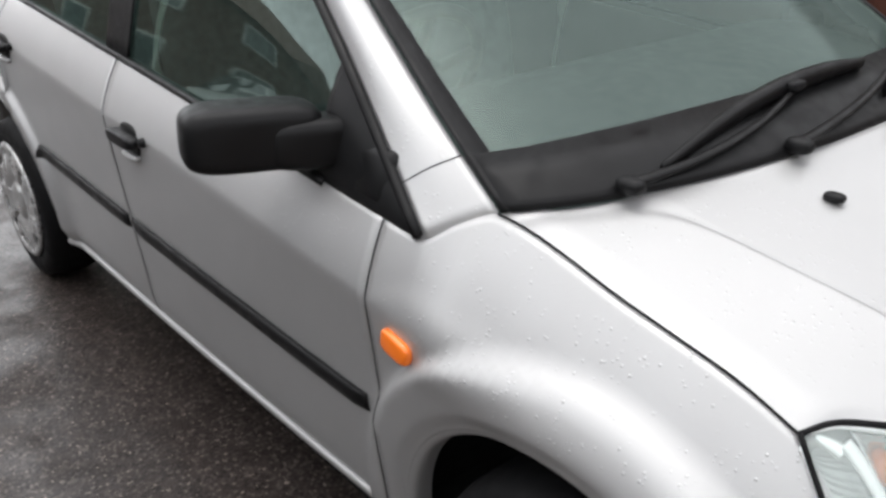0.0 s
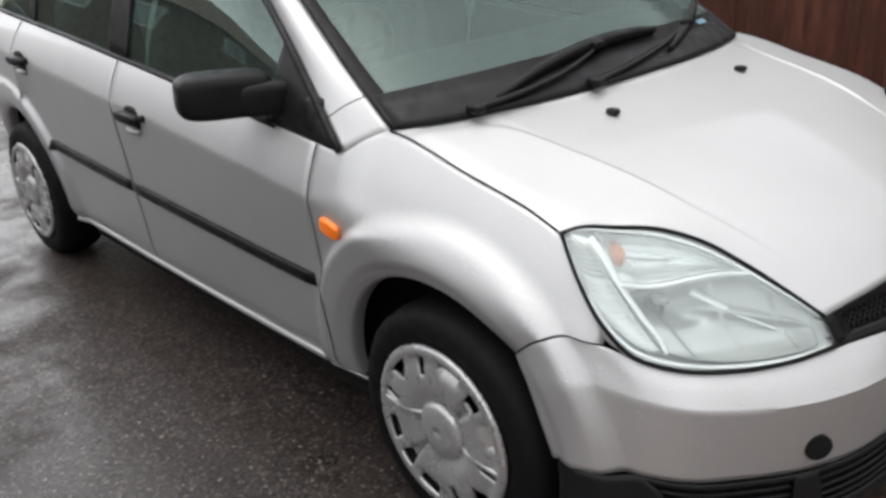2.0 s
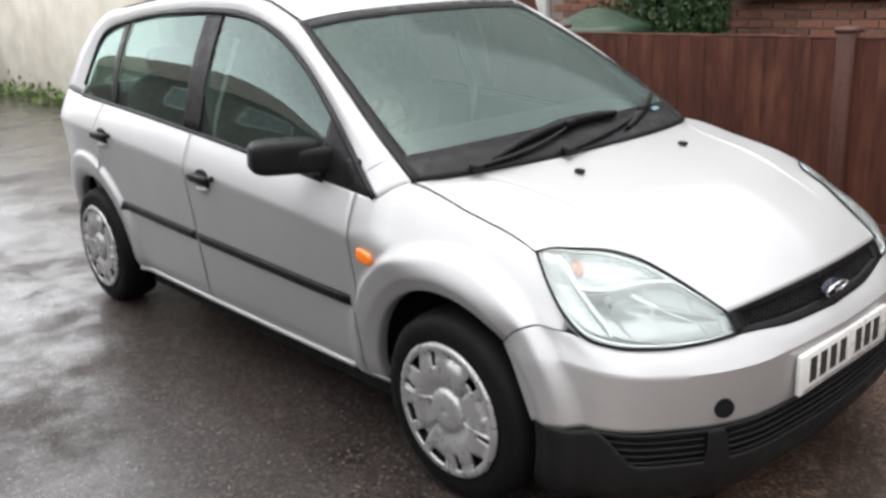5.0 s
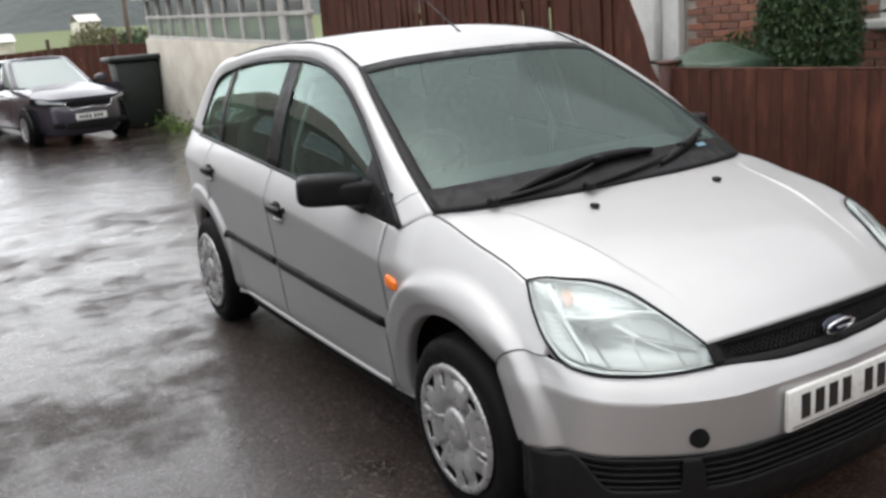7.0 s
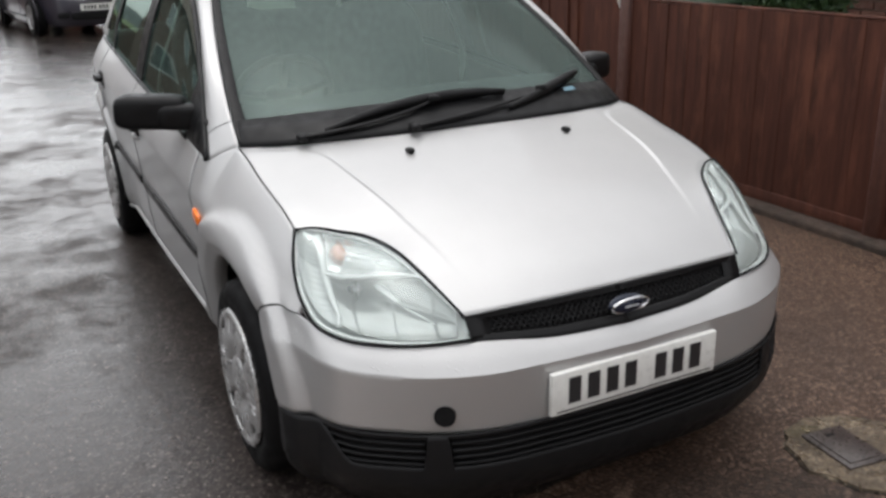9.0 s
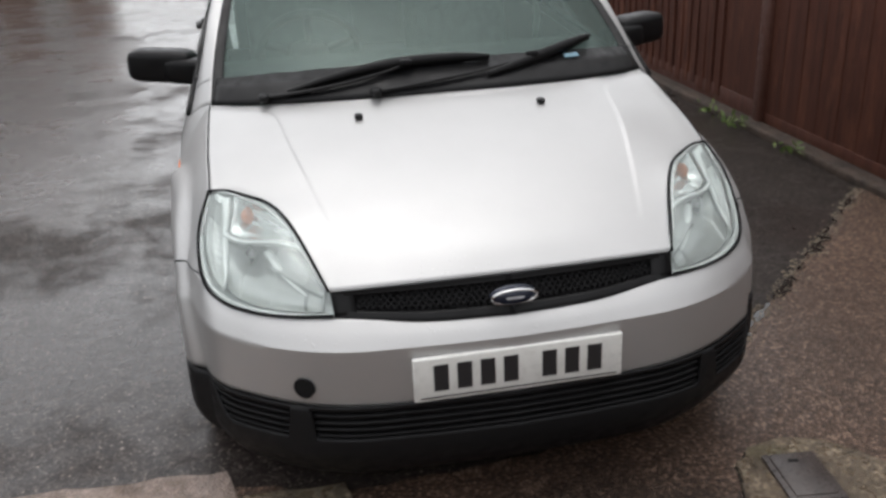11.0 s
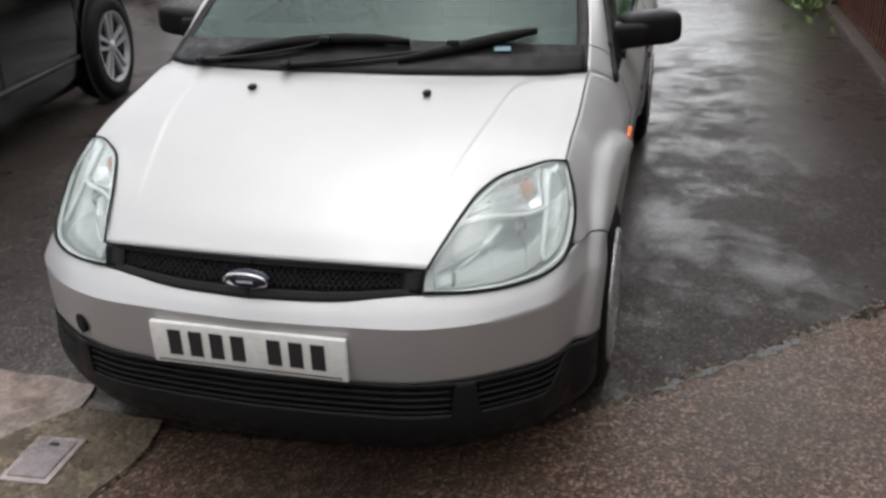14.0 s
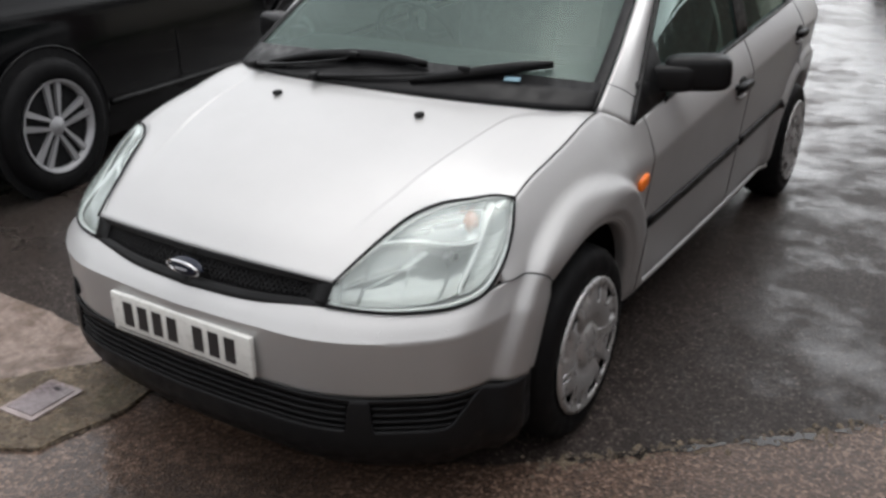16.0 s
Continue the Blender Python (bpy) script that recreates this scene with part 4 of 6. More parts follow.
box("plate_line", (0.49, 0.002, 0.003), (0, -0.7555, 0.392), INK, plate)

# headlamps
SHADE = Mat("lamp_shade_grey", (0.10, 0.11, 0.11), 0.35, 0.5).m
RIBBED = Mat("pale_lamp_side", (0.60, 0.625, 0.615), 0.42, 0.25).m
for s in (-1, 1):
    lamp = thing("headlamp", (0, 0, 0), "", "")
    lamp.parent = car
    lamp["label"] = "clear headlamp with chrome reflectors and an amber bulb"
    a, b = crom(HL_UP, 36), crom(HL_LOW, 36)
    out = np.array((0.50, -0.72, 0.48))
    out /= np.linalg.norm(out)

    def lens_pt(i, f, lift):
        w_ = math.sin(math.pi * i / 35) ** 0.7
        return a[i] * (1 - f) + b[i] * f + out * (lift * w_ * math.sin(math.pi * f) ** 0.7)
    sheet("lens", [[lens_pt(i, f, 0.040) for f in np.linspace(0, 1, 16)] for i in range(36)], LENS, lamp, "clear lens", s, 0.004).visible_shadow = False
    sheet("reflector", [[lens_pt(i, f, -0.045) - out * 0.012 for f in np.linspace(0, 1, 16)] for i in range(36)], LAMP_PALE, lamp, "", s, 0.003)

    def lens_at(q, f, lift):
        """A point under the lens, q a fraction of the way from the rear tip to the inner tip."""
        q = min(max(q * 35, 0), 35)
        k = min(int(q), 34)
        return lens_pt(k, f, lift) * (k + 1 - q) + lens_pt(k + 1, f, lift) * (q - k)

    def way(pts, t):
        """A point along a run of (q, f) pairs, t from 0 to 1."""
        return crom([(q_, f_, 0) for q_, f_ in pts], 41)[int(round(t * 40))][:2]

    DIVIDE = [(0.30, 0.57), (0.41, 0.44), (0.50, 0.32), (0.60, 0.19), (0.70, 0.07)]
    COLUMN = [(0.13, 0.24), (0.20, 0.40), (0.29, 0.57), (0.38, 0.68), (0.46, 0.80), (0.49, 0.90)]

    def cell(name, first, last, mat, deep, relief, m=44, k=30):
        """A dished reflector between two runs of (q, f) pairs."""
        gg = []
        for a_ in np.linspace(0, 1, m):
            p_, q_ = way(first, a_), way(last, a_)
            row = []
            for e in np.linspace(0, 1, k):
                w_ = p_ + (q_ - p_) * e
                d = -0.007 - deep * max(0.0, math.sin(math.pi * a_)) ** 0.5 * max(0.0, math.sin(math.pi * e)) ** 0.5
                d += relief(a_, e, w_) * min(1, 8 * a_, 8 * (1 - a_), 8 * e, 8 * (1 - e))
                row.append(lens_at(w_[0], w_[1], 0.0) + out * d)
            gg.append(row)
        return sheet(name, gg, mat, lamp, "", s, 0.002)

    cell("upper_reflector", [(0.14, 0.09), (0.30, 0.08), (0.48, 0.07), (0.66, 0.06)], [(q_ - 0.012, f_ - 0.025) for q_, f_ in DIVIDE], REFLECT, 0.034, lambda a_, e, w_: 0.0045 * math.sin(16 * e + 2 * a_) * (1 - 0.5 * a_) - 0.016 * math.exp(-((w_[0] - 0.27) ** 2 + (w_[1] - 0.30) ** 2) / 0.010))

    def main_relief(a_, e, w_):
        """A round bowl about the bulb, a sloping shelf below it and a bright fold towards the inner tip."""
        r_ = math.hypot((w_[0] - 0.45) * 1.25, w_[1] - 0.50)
        fold = w_[1] - (0.60 - 0.20 * w_[0])
        return -0.030 * max(0.0, 1 - (r_ / 0.20) ** 2) + 0.020 * math.exp(-((fold / 0.05) ** 2)) * smooth(0.50, 0.60, w_[0]) + 0.009 * smooth(0.02, 0.20, fold) * smooth(0.16, 0.26, r_)

    cell("main_reflector", [(0.315, 0.60), (0.42, 0.46), (0.52, 0.33), (0.62, 0.20), (0.72, 0.10), (0.83, 0.10), (0.94, 0.13)], [(0.50, 0.88), (0.58, 0.90), (0.66, 0.91), (0.74, 0.91), (0.82, 0.90), (0.89, 0.88), (0.95, 0.84)], BOWL, 0.030, main_relief)
    cell("side_strip", [(q_ - 0.014, f_ + 0.03) for q_, f_ in COLUMN[:-1]] + [(0.475, 0.89)], [(0.06, 0.53), (0.10, 0.80), (0.18, 0.88), (0.28, 0.90), (0.38, 0.90), (0.46, 0.90)], RIBBED, 0.014, lambda a_, e, w_: -0.004 - 0.003 * e, 60, 12)

    def at(q, f, d):
        p_ = lens_at(q, f, 0.0) + out * d
        return (s * p_[0], p_[1], p_[2])

    def bar(name, pts, r, d, flat=0.6):
        return tube(name, [at(*way(pts, t_), d) for t_ in np.linspace(0, 1, 30)], r, LAMP_PALE, lamp, n=8, flat=flat)
    for c0, r0 in ((0.045, 0.0065), (0.955, 0.0065)):
        tube("lens_border", [at(q, c0, 0.001) for q in np.linspace(0.02, 0.98, 40)], r0, LAMP_PALE, lamp, n=6, flat=0.5)
    bar("divider", DIVIDE, np.linspace(0.0075, 0.0055, 30), 0.003)
    bar("column", COLUMN, np.concatenate([np.linspace(0.013, 0.008, 15), np.linspace(0.008, 0.005, 15)]), 0.002, 0.45)
    bar("corner_panel", [(0.05, 0.22), (0.08, 0.30), (0.13, 0.34)], np.linspace(0.006, 0.014, 30), -0.002, 0.5)
    bar("bright_fold", [(0.53, 0.38), (0.68, 0.46), (0.86, 0.58)], np.concatenate([np.linspace(0.012, 0.008, 15), np.linspace(0.008, 0.003, 15)]), -0.024, 0.35)
    revolve("bulb_bowl", [(0.012, 0.0), (0.026, 0.004), (0.034, 0.012), (0.036, 0.016)], SHADE, lamp, at(0.44, 0.50, -0.050), s, 28)
    superell("bulb_cap", (0.011, 0.020, 0.011), at(0.45, 0.50, -0.030), ALLOY, lamp, 1.0)
    superell("bulb_shade", (0.022, 0.010, 0.020), at(0.43, 0.51, -0.050), SHADE, lamp, 1.0)
    superell("amber_bulb", (0.018, 0.020, 0.024), at(0.265, 0.29, -0.040), AMBER_DIM, lamp, 1.0, "amber indicator bulb")
    superell("side_bulb", (0.006, 0.008, 0.006), at(0.17, 0.20, -0.020), SHADE, lamp, 1.0)

# ---- greenhouse ----
F_Z = curve_of((0.357, 0.862), (0.62, 1.072), (0.85, 1.225), (1.05, 1.325), (1.3, 1.392), (1.6, 1.413), (2.0, 1.405), (2.4, 1.368), (2.62, 1.318), (2.70, 1.235), (2.763, 1.023))
F_X = curve_of((0.357, 0.784), (0.62, 0.715), (0.85, 0.660), (1.05, 0.625), (1.3, 0.604), (1.6, 0.598), (2.0, 0.598), (2.4, 0.608), (2.62, 0.625), (2.70, 0.65), (2.763, 0.735))
RAIL_IN = [(F_X(y), y, F_Z(y)) for y in (0.357, 0.50, 0.66, 0.86, 1.05, 1.3, 1.6, 2.0, 2.4, 2.62, 2.71, 2.763)]
RAIL_OUT = [(0.706, 0.267, 0.911), (0.690, 0.42, 1.012), (0.658, 0.60, 1.128), (0.612, 0.82, 1.258), (0.562, 1.030, 1.367), (0.545, 1.3, 1.446), (0.540, 1.6, 1.470), (0.540, 2.0, 1.465), (0.550, 2.45, 1.432), (0.568, 2.83, 1.372), (0.635, 3.00, 1.20), (0.695, 3.08, 1.03)]
mid = [tuple((np.array(p) + np.array(q)) / 2 + np.array((0.016, -0.008, 0.016)) * min(1, k_ / 2)) for k_, (p, q) in enumerate(zip(RAIL_IN, RAIL_OUT))]
for s in (-1, 1):
    sheet("roof_pillar", loft([RAIL_IN, mid, RAIL_OUT], 110, 9), PAINT, car, "", s)

    gap_ = loft([RAIL_IN, mid, RAIL_OUT], 110, 9)[4] * np.array((s, 1, 1))
    tube("pillar_gap", gap_ + np.array((0, -0.0005, 0.0005)), 0.0011, SEAM, car, n=6)

    def win(y, f, off=0.0):
        x0, z0, x1, z1 = top_x(y) - 0.004, top_z(y), F_X(y), F_Z(y)
        return (x0 + (x1 - x0) * f + (0.018 * math.sin(math.pi * f)) * min(1, (z1 - z0) / 0.3) + off, y, z0 + (z1 - z0) * f)

    def pane(name, y0, y1, mat, parent, label="", off=0.0, lean=0.0, f0=0.0, thick=0.004, m=24):
        gg = []
        for y in np.linspace(y0, y1, m):
            gg.append([win(min(max(y + lean * f, 0.36), 2.755), f, off) for f in np.linspace(f0, 1, 12)])
        return sheet(name, gg, mat, parent, label, s, thick)
    doors = [o for o in car.children if o.name.startswith("front_door")], [o for o in car.children if o.name.startswith("rear_door")]
    df, dr = doors[0][(s + 1) // 2], doors[1][(s + 1) // 2]
    pane("side_window", 0.64, 1.475, GLASS, df, "clear greenish door glass", -0.004, thick=0).visible_shadow = False
    pane("mirror_triangle", 0.359, 0.645, TRIM, df, "black triangular mirror base", 0.004, 0.0)
    pane("b_pillar", 1.465, 1.60, TRIM, car, "", 0.004, 0.02)
    pane("side_window", 1.595, 2.31, GLASS, dr, "clear greenish door glass", -0.004, thick=0).visible_shadow = False
    pane("window_bar", 2.285, 2.345, TRIM, dr, "", 0.004, 0.06, m=6)
    pane("quarter_window", 2.34, 2.75, GLASS, car, "small rear quarter glass", -0.004, thick=0).visible_shadow = False
    def trim_line(name, ys, f, r, flat=1.0):
        q = np.array([win(y, f, 0.004) for y in ys])
        q[:, 0] *= s
        return tube(name, q, r, TRIM, car, n=6, flat=flat)
    trim_line("window_seal", np.linspace(0.362, 2.75, 80), 0.985, 0.010)
    trim_line("belt_seal", np.linspace(0.62, 2.75, 60), 0.0, 0.009)
    # mirror
    swing = Euler((0, s * radians(-3), s * radians(17))).to_matrix()
    mir = superell("door_mirror", (0.118 if s < 0 else 0.106, 0.058, 0.056), (s * (0.878 if s < 0 else 0.866), 0.690, 0.972), TRIM, car, 0.45, "black plastic door mirror", swing)
    superell("mirror_glass", (0.090, 0.004, 0.043), (s * 0.862, 0.748, 0.972), MIRROR, mir, 0.45, "mirror glass", swing)
    superell("mirror_arm", (0.085, 0.044, 0.044), (s * 0.790, 0.640, 0.955), TRIM, mir, 0.5, "", swing)
    box("mirror_hinge", (0.05, 0.10, 0.10), (s * 0.752, 0.50, 0.92), TRIM, mir, bevel=0.02, turn=Euler((0, s * radians(-18), 0)).to_matrix().to_4x4(), smooth=True)

# roof
rail_x = curve_of(*[(p[1], p[0]) for p in RAIL_OUT[4:]])
rail_z = curve_of(*[(p[1], p[2]) for p in RAIL_OUT[4:]])
g = []
for i in range(50):
    v = i / 49
    row = []
    for j in range(-16, 17):
        u = j / 16
        y0 = 0.955 + 0.075 * abs(u) ** 2.2
        y = y0 + (2.83 - y0 + 0.05 * (1 - u * u)) * v
        ye = 1.03 + (2.83 - 1.03) * v
        row.append((rail_x(ye) * u, y, rail_z(ye) + (0.033 - 0.003 * math.sin(math.pi * min(v * 1.3, 1) * 0.5)) * (1 - abs(u) ** 2.3)))
    g.append(row)
roof = sheet("roof", g, PAINT, car, "silver roof panel")
for s in (-1, 1):
    tube("roof_ditch", [(s * rail_x(y) * 0.985, y, rail_z(y) + 0.004) for y in np.linspace(1.04, 2.78, 40)], 0.005, SEAM, car, n=6)
aerial = tube("aerial", [(0.02, 1.115, 1.425), (0.015, 1.20, 1.475), (0.0, 1.52, 1.66)], [0.006, 0.0045, 0.002], TRIM, car, n=6)
superell("aerial_base", (0.022, 0.045, 0.012), (0.02, 1.11, 1.428), TRIM, aerial, 0.9)

# windscreen, its black border, the cowl
lo_c = np.concatenate([np.array(COWL[::-1]) * np.array((-1, 1, 1)), np.array(COWL[1:])])
hi_c = np.concatenate([np.array(SCREEN_TOP[::-1]) * np.array((-1, 1, 1)), np.array(SCREEN_TOP[1:])])
NS, KS = 49, 25
lo_p, hi_p = crom(lo_c, NS), crom(hi_c, NS)
side_p = crom(SCREEN_EDGE, KS)


def screen(u, v, off=0.0):
    """A point of the windscreen; u from -1 to 1 across, v from the cowl to the roof."""
    i = (u + 1) / 2 * (NS - 1)
    k = min(int(i), NS - 2)
    a = lo_p[k] * (k + 1 - i) + lo_p[k + 1] * (i - k)
    b = hi_p[k] * (k + 1 - i) + hi_p[k + 1] * (i - k)
    q = v * (KS - 1)
    m = min(int(q), KS - 2)
    e = side_p[m] * (m + 1 - q) + side_p[m + 1] * (q - m)
    chord = side_p[0] * (1 - v) + side_p[-1] * v
    d = e - chord
    p = a * (1 - v) + b * v + np.array((d[0] * u, d[1], d[2])) + np.array((0, -0.55, 0.83)) * (0.012 * math.sin(math.pi * v) * (1 - u * u))
    return p + np.array((0, -0.55, 0.83)) * off


glass = sheet("windscreen", [[screen(u, v, -0.003) for v in np.linspace(0, 1, KS)] for u in np.linspace(-1, 1, NS)], WET_SCREEN, car, "wet tinted windscreen reflecting grey sky", 1, 0)
glass.visible_shadow = False


def border(name, us, vs):
    return sheet(name, [[screen(u, v, 0.0015) for v in vs] for u in us], TRIM, car, "", 1, 0.002)


border("screen_border", np.linspace(-1, 1, 41), np.linspace(0.93, 1.0, 3))
for s in (-1, 1):
    gg = []
    for v in np.linspace(0.0, 1, 30):
        gg.append([screen(s * (1 - q), v, 0.002 + (0.006 if q < 0.02 else 0)) for q in (0.0, 0.012, 0.024, 0.040 + 0.022 * (1 - v))])
    sheet("screen_border", gg, TRIM, car, "", 1, 0.002)
cowl = sheet("cowl", [[screen(u, v, d) for v, d in ((0.0, 0.004), (0.02, 0.008), (0.07, 0.006), (0.125 + 0.02 * (1 - u * u), 0.003))] for u in np.linspace(-1, 1, 41)], TRIM, car, "black plastic cowl panel below the windscreen")
box("cowl_sticker", (0.05, 0.018, 0.002), screen(0.62, 0.105, 0.009), Mat("sticker_blue", (0.13, 0.24, 0.30), 0.4).m, cowl, turn=Euler((radians(30), 0, radians(10))).to_matrix().to_4x4())
# wipers: pivot, arm and blade as places on the screen
for arm, run in (
    ([(-0.74, 0.010), (-0.55, 0.030), (-0.35, 0.062), (-0.14, 0.112)], [(-0.64, 0.030), (-0.45, 0.080), (-0.28, 0.112), (-0.08, 0.130), (0.08, 0.132), (0.23, 0.124)]),
    ([(-0.28, 0.008), (-0.06, 0.034), (0.18, 0.066), (0.42, 0.104)], [(0.20, 0.046), (0.33, 0.074), (0.46, 0.106), (0.60, 0.142), (0.76, 0.180)]),
):
    blade = [screen(q_[0], q_[1], 0.018) for q_ in crom([(*q_, 0) for q_ in run], 26)]
    low = [screen(q_[0], q_[1], 0.020) for q_ in crom([(*q_, 0) for q_ in arm], 16)]
    low[-1] = np.array(low[-1]) + np.array((0, -0.004, 0.008))
    wiper = tube("wiper_arm", low, np.linspace(0.012, 0.006, 16), TRIM, car, "black wiper arm", 8, 0.6)
    tube("wiper_blade", blade, [0.004 + 0.0095 * math.sin(math.pi * min(1, f**1.3 * 1.02)) ** 0.6 for f in np.linspace(0.03, 0.97, 26)], TRIM, wiper, "", 6, 1.5)
    tube("wiping_edge", [np.array(q_) - np.array((0, -0.004, 0.010)) for q_ in blade], 0.004, RUBBER, wiper, "", 4)
    superell("blade_clip", (0.020, 0.011, 0.010), np.array(low[-1]) + np.array((0, -0.002, 0.002)), TRIM_GREY, wiper, 0.6)
    superell("wiper_pivot", (0.017, 0.024, 0.014), np.array(low[0]) + np.array((0, -0.005, 0.0)), TRIM, wiper, 0.8)
# washer jets
for s in (-1, 1):
    superell("washer_jet", (0.012, 0.017, 0.008), (s * 0.275, -0.019, 0.906), TRIM, bonnet, 0.7, "black washer jet")

# rear end, kept plain
R = [[(side_x(3.04, z), 3.04, z), (side_x(3.04, z) * 0.9, 3.16, z), (0.45, 3.25, z), (0, 3.28, z)] for z in (0.24, 0.30, 0.45, 0.60)]
T = [[(0.70, 3.04, 0.60), (0.64, 3.13, 0.60), (0.40, 3.19, 0.60), (0, 3.21, 0.60)], [(0.70, 3.05, 0.85), (0.63, 3.12, 0.85), (0.4, 3.17, 0.86), (0, 3.19, 0.86)], [(0.695, 3.08, 1.03), (0.64, 3.10, 1.03), (0.4, 3.13, 1.03), (0, 3.15, 1.03)]]
TG = [[(0.695, 3.08, 1.03), (0.64, 3.10, 1.03), (0.4, 3.13, 1.03), (0, 3.15, 1.03)], [(0.635, 3.00, 1.20), (0.55, 3.01, 1.20), (0.35, 3.01, 1.20), (0, 3.02, 1.20)], [(0.568, 2.83, 1.372), (0.50, 2.84, 1.39), (0.30, 2.87, 1.41), (0, 2.88, 1.42)]]
for s in (-1, 1):
    sheet("rear_bumper", loft(R, 24, 12), PAINT, car, "", s)
    sheet("tailgate", loft(T, 24, 12), PAINT, car, "", s)
    sheet("rear_window", loft(TG, 24, 10), GLASS, car, "", s, 0).visible_shadow = False
# floor pan and cabin
part("floor_pan", box_bm((1.06, 3.5, 0.30), (0, 1.25, 0.33), 0.04), SEAM, car)
part("engine_bay", box_bm((1.10, 0.66, 0.34), (0, -0.02, 0.46), 0.08), SEAM, car)
for s in (-1, 1):
    box("inner_sill", (0.16, 1.80, 0.12), (s * 0.66, 1.30, 0.235), SEAM, car)
    sheet("door_lining", [[(side_x(y, z) - 0.05, y, z) for z in (0.3, 0.5, 0.7, top_z(y) - 0.02)] for y in np.linspace(0.48, 2.7, 20)], CABIN, car, "", s, 0.01)
sheet("dashboard", loft([[(x, 0.30, 0.93 - 0.02 * (x / 0.7) ** 2) for x in (-0.68, -0.3, 0, 0.3, 0.68)], [(x, 0.55, 0.965) for x in (-0.68, -0.3, 0, 0.3, 0.68)], [(x, 0.80, 0.93) for x in (-0.68, -0.3, 0, 0.3, 0.68)], [(x, 0.88, 0.65) for x in (-0.68, -0.3, 0, 0.3, 0.68)]], 24, 16), CABIN, car, "grey dashboard")
ang = np.linspace(0, 2 * math.pi, 41)
tilt = Euler((radians(-62), 0, 0)).to_matrix()
wheel_c = Vector((-0.36, 0.93, 0.93))
steer = tube("steering_wheel", [wheel_c + tilt @ Vector((0.185 * math.cos(a), 0.185 * math.sin(a), 0)) for a in ang], 0.016, CABIN, car, "dark steering wheel", 8)
superell("wheel_boss", (0.075, 0.06, 0.025), wheel_c, CABIN, steer, 0.7, "", tilt)
for a in (-0.3, math.pi + 0.3, -math.pi / 2):
    tube("spoke", [wheel_c, wheel_c + tilt @ Vector((0.185 * math.cos(a), 0.185 * math.sin(a), 0))], 0.014, CABIN, steer, n=6)
for s in (-1, 1):
    seat = superell("front_seat", (0.25, 0.26, 0.10), (s * 0.36, 1.35, 0.60), SEATS, car, 0.5, "grey cloth front seat")
    superell("seat_back", (0.24, 0.09, 0.34), (s * 0.36, 1.68, 0.88), SEATS, seat, 0.5, "", Euler((radians(-14), 0, 0)).to_matrix())
    superell("headrest", (0.13, 0.05, 0.075), (s * 0.36, 1.80, 1.24), SEATS, seat, 0.6)
rear_seat = superell("rear_seat", (0.62, 0.26, 0.12), (0, 2.15, 0.60), SEATS, car, 0.4, "grey cloth rear seat")
superell("seat_back", (0.62, 0.09, 0.30), (0, 2.45, 0.84), SEATS, rear_seat, 0.4, "", Euler((radians(-16), 0, 0)).to_matrix())
for s in (-1, 1):
    superell("headrest", (0.12, 0.05, 0.07), (s * 0.36, 2.54, 1.16), SEATS, rear_seat, 0.6)
sheet("roof_lining", [[(0.52 * u, y, rail_z(y) - 0.01 + 0.03 * (1 - u * u)) for u in np.linspace(-1, 1, 9)] for y in np.linspace(1.06, 2.75, 16)], LINING, car, "", 1, 0.006)
inner_mirror = superell("inner_mirror", (0.115, 0.022, 0.036), (0.0, 0.93, 1.312), TRIM, car, 0.6, "dark interior mirror")
tube("mirror_stem", [(0, 0.90, 1.345), (0, 0.92, 1.32)], 0.010, CABIN, inner_mirror, n=6)
for s in (-1, 1):
    tube("seat_belt", crom([(s * 0.572, 1.462, 1.30), (s * 0.640, 1.468, 1.15), (s * 0.705, 1.475, 0.98), (s * 0.70, 1.50, 0.70)], 14), 0.019, BELT, car, "pale seat belt hanging by the door pillar", n=6, flat=0.3)

# ---- other parked cars ----


def ring(cx0, cx1, half, z, n=72, p=3.2, nose=0.0):
    """A rounded plan outline between y = cx0 and cx1, starting at the rear middle."""
    out = []
    for i in range(n):
        a = 2 * math.pi * i / n
        c, s_ = math.cos(a), math.sin(a)
        x = half * math.copysign(abs(s_) ** (2 / p), s_)
        y = (cx0 + cx1) / 2 + (cx1 - cx0) / 2 * math.copysign(abs(c) ** (2 / p), c)
        out.append((x, y, z))
    return out


def tower(name, rings, mat, parent, label="", cap=True, keep=None):
    n = len(rings[0])
    v = [p for r in rings for p in r]
    f = []
    for i in range(len(rings) - 1):
        for j in range(n):
            q = (i * n + j, i * n + (j + 1) % n, (i + 1) * n + (j + 1) % n, (i + 1) * n + j)
            c = np.mean([v[k] for k in q], axis=0)
            if keep is None or keep(c):
                f.append(q[::-1])
    if cap:
        f.append(tuple((len(rings) - 1) * n + j for j in range(n))[::-1])
    return mesh(name, v, f, mat, parent, label)


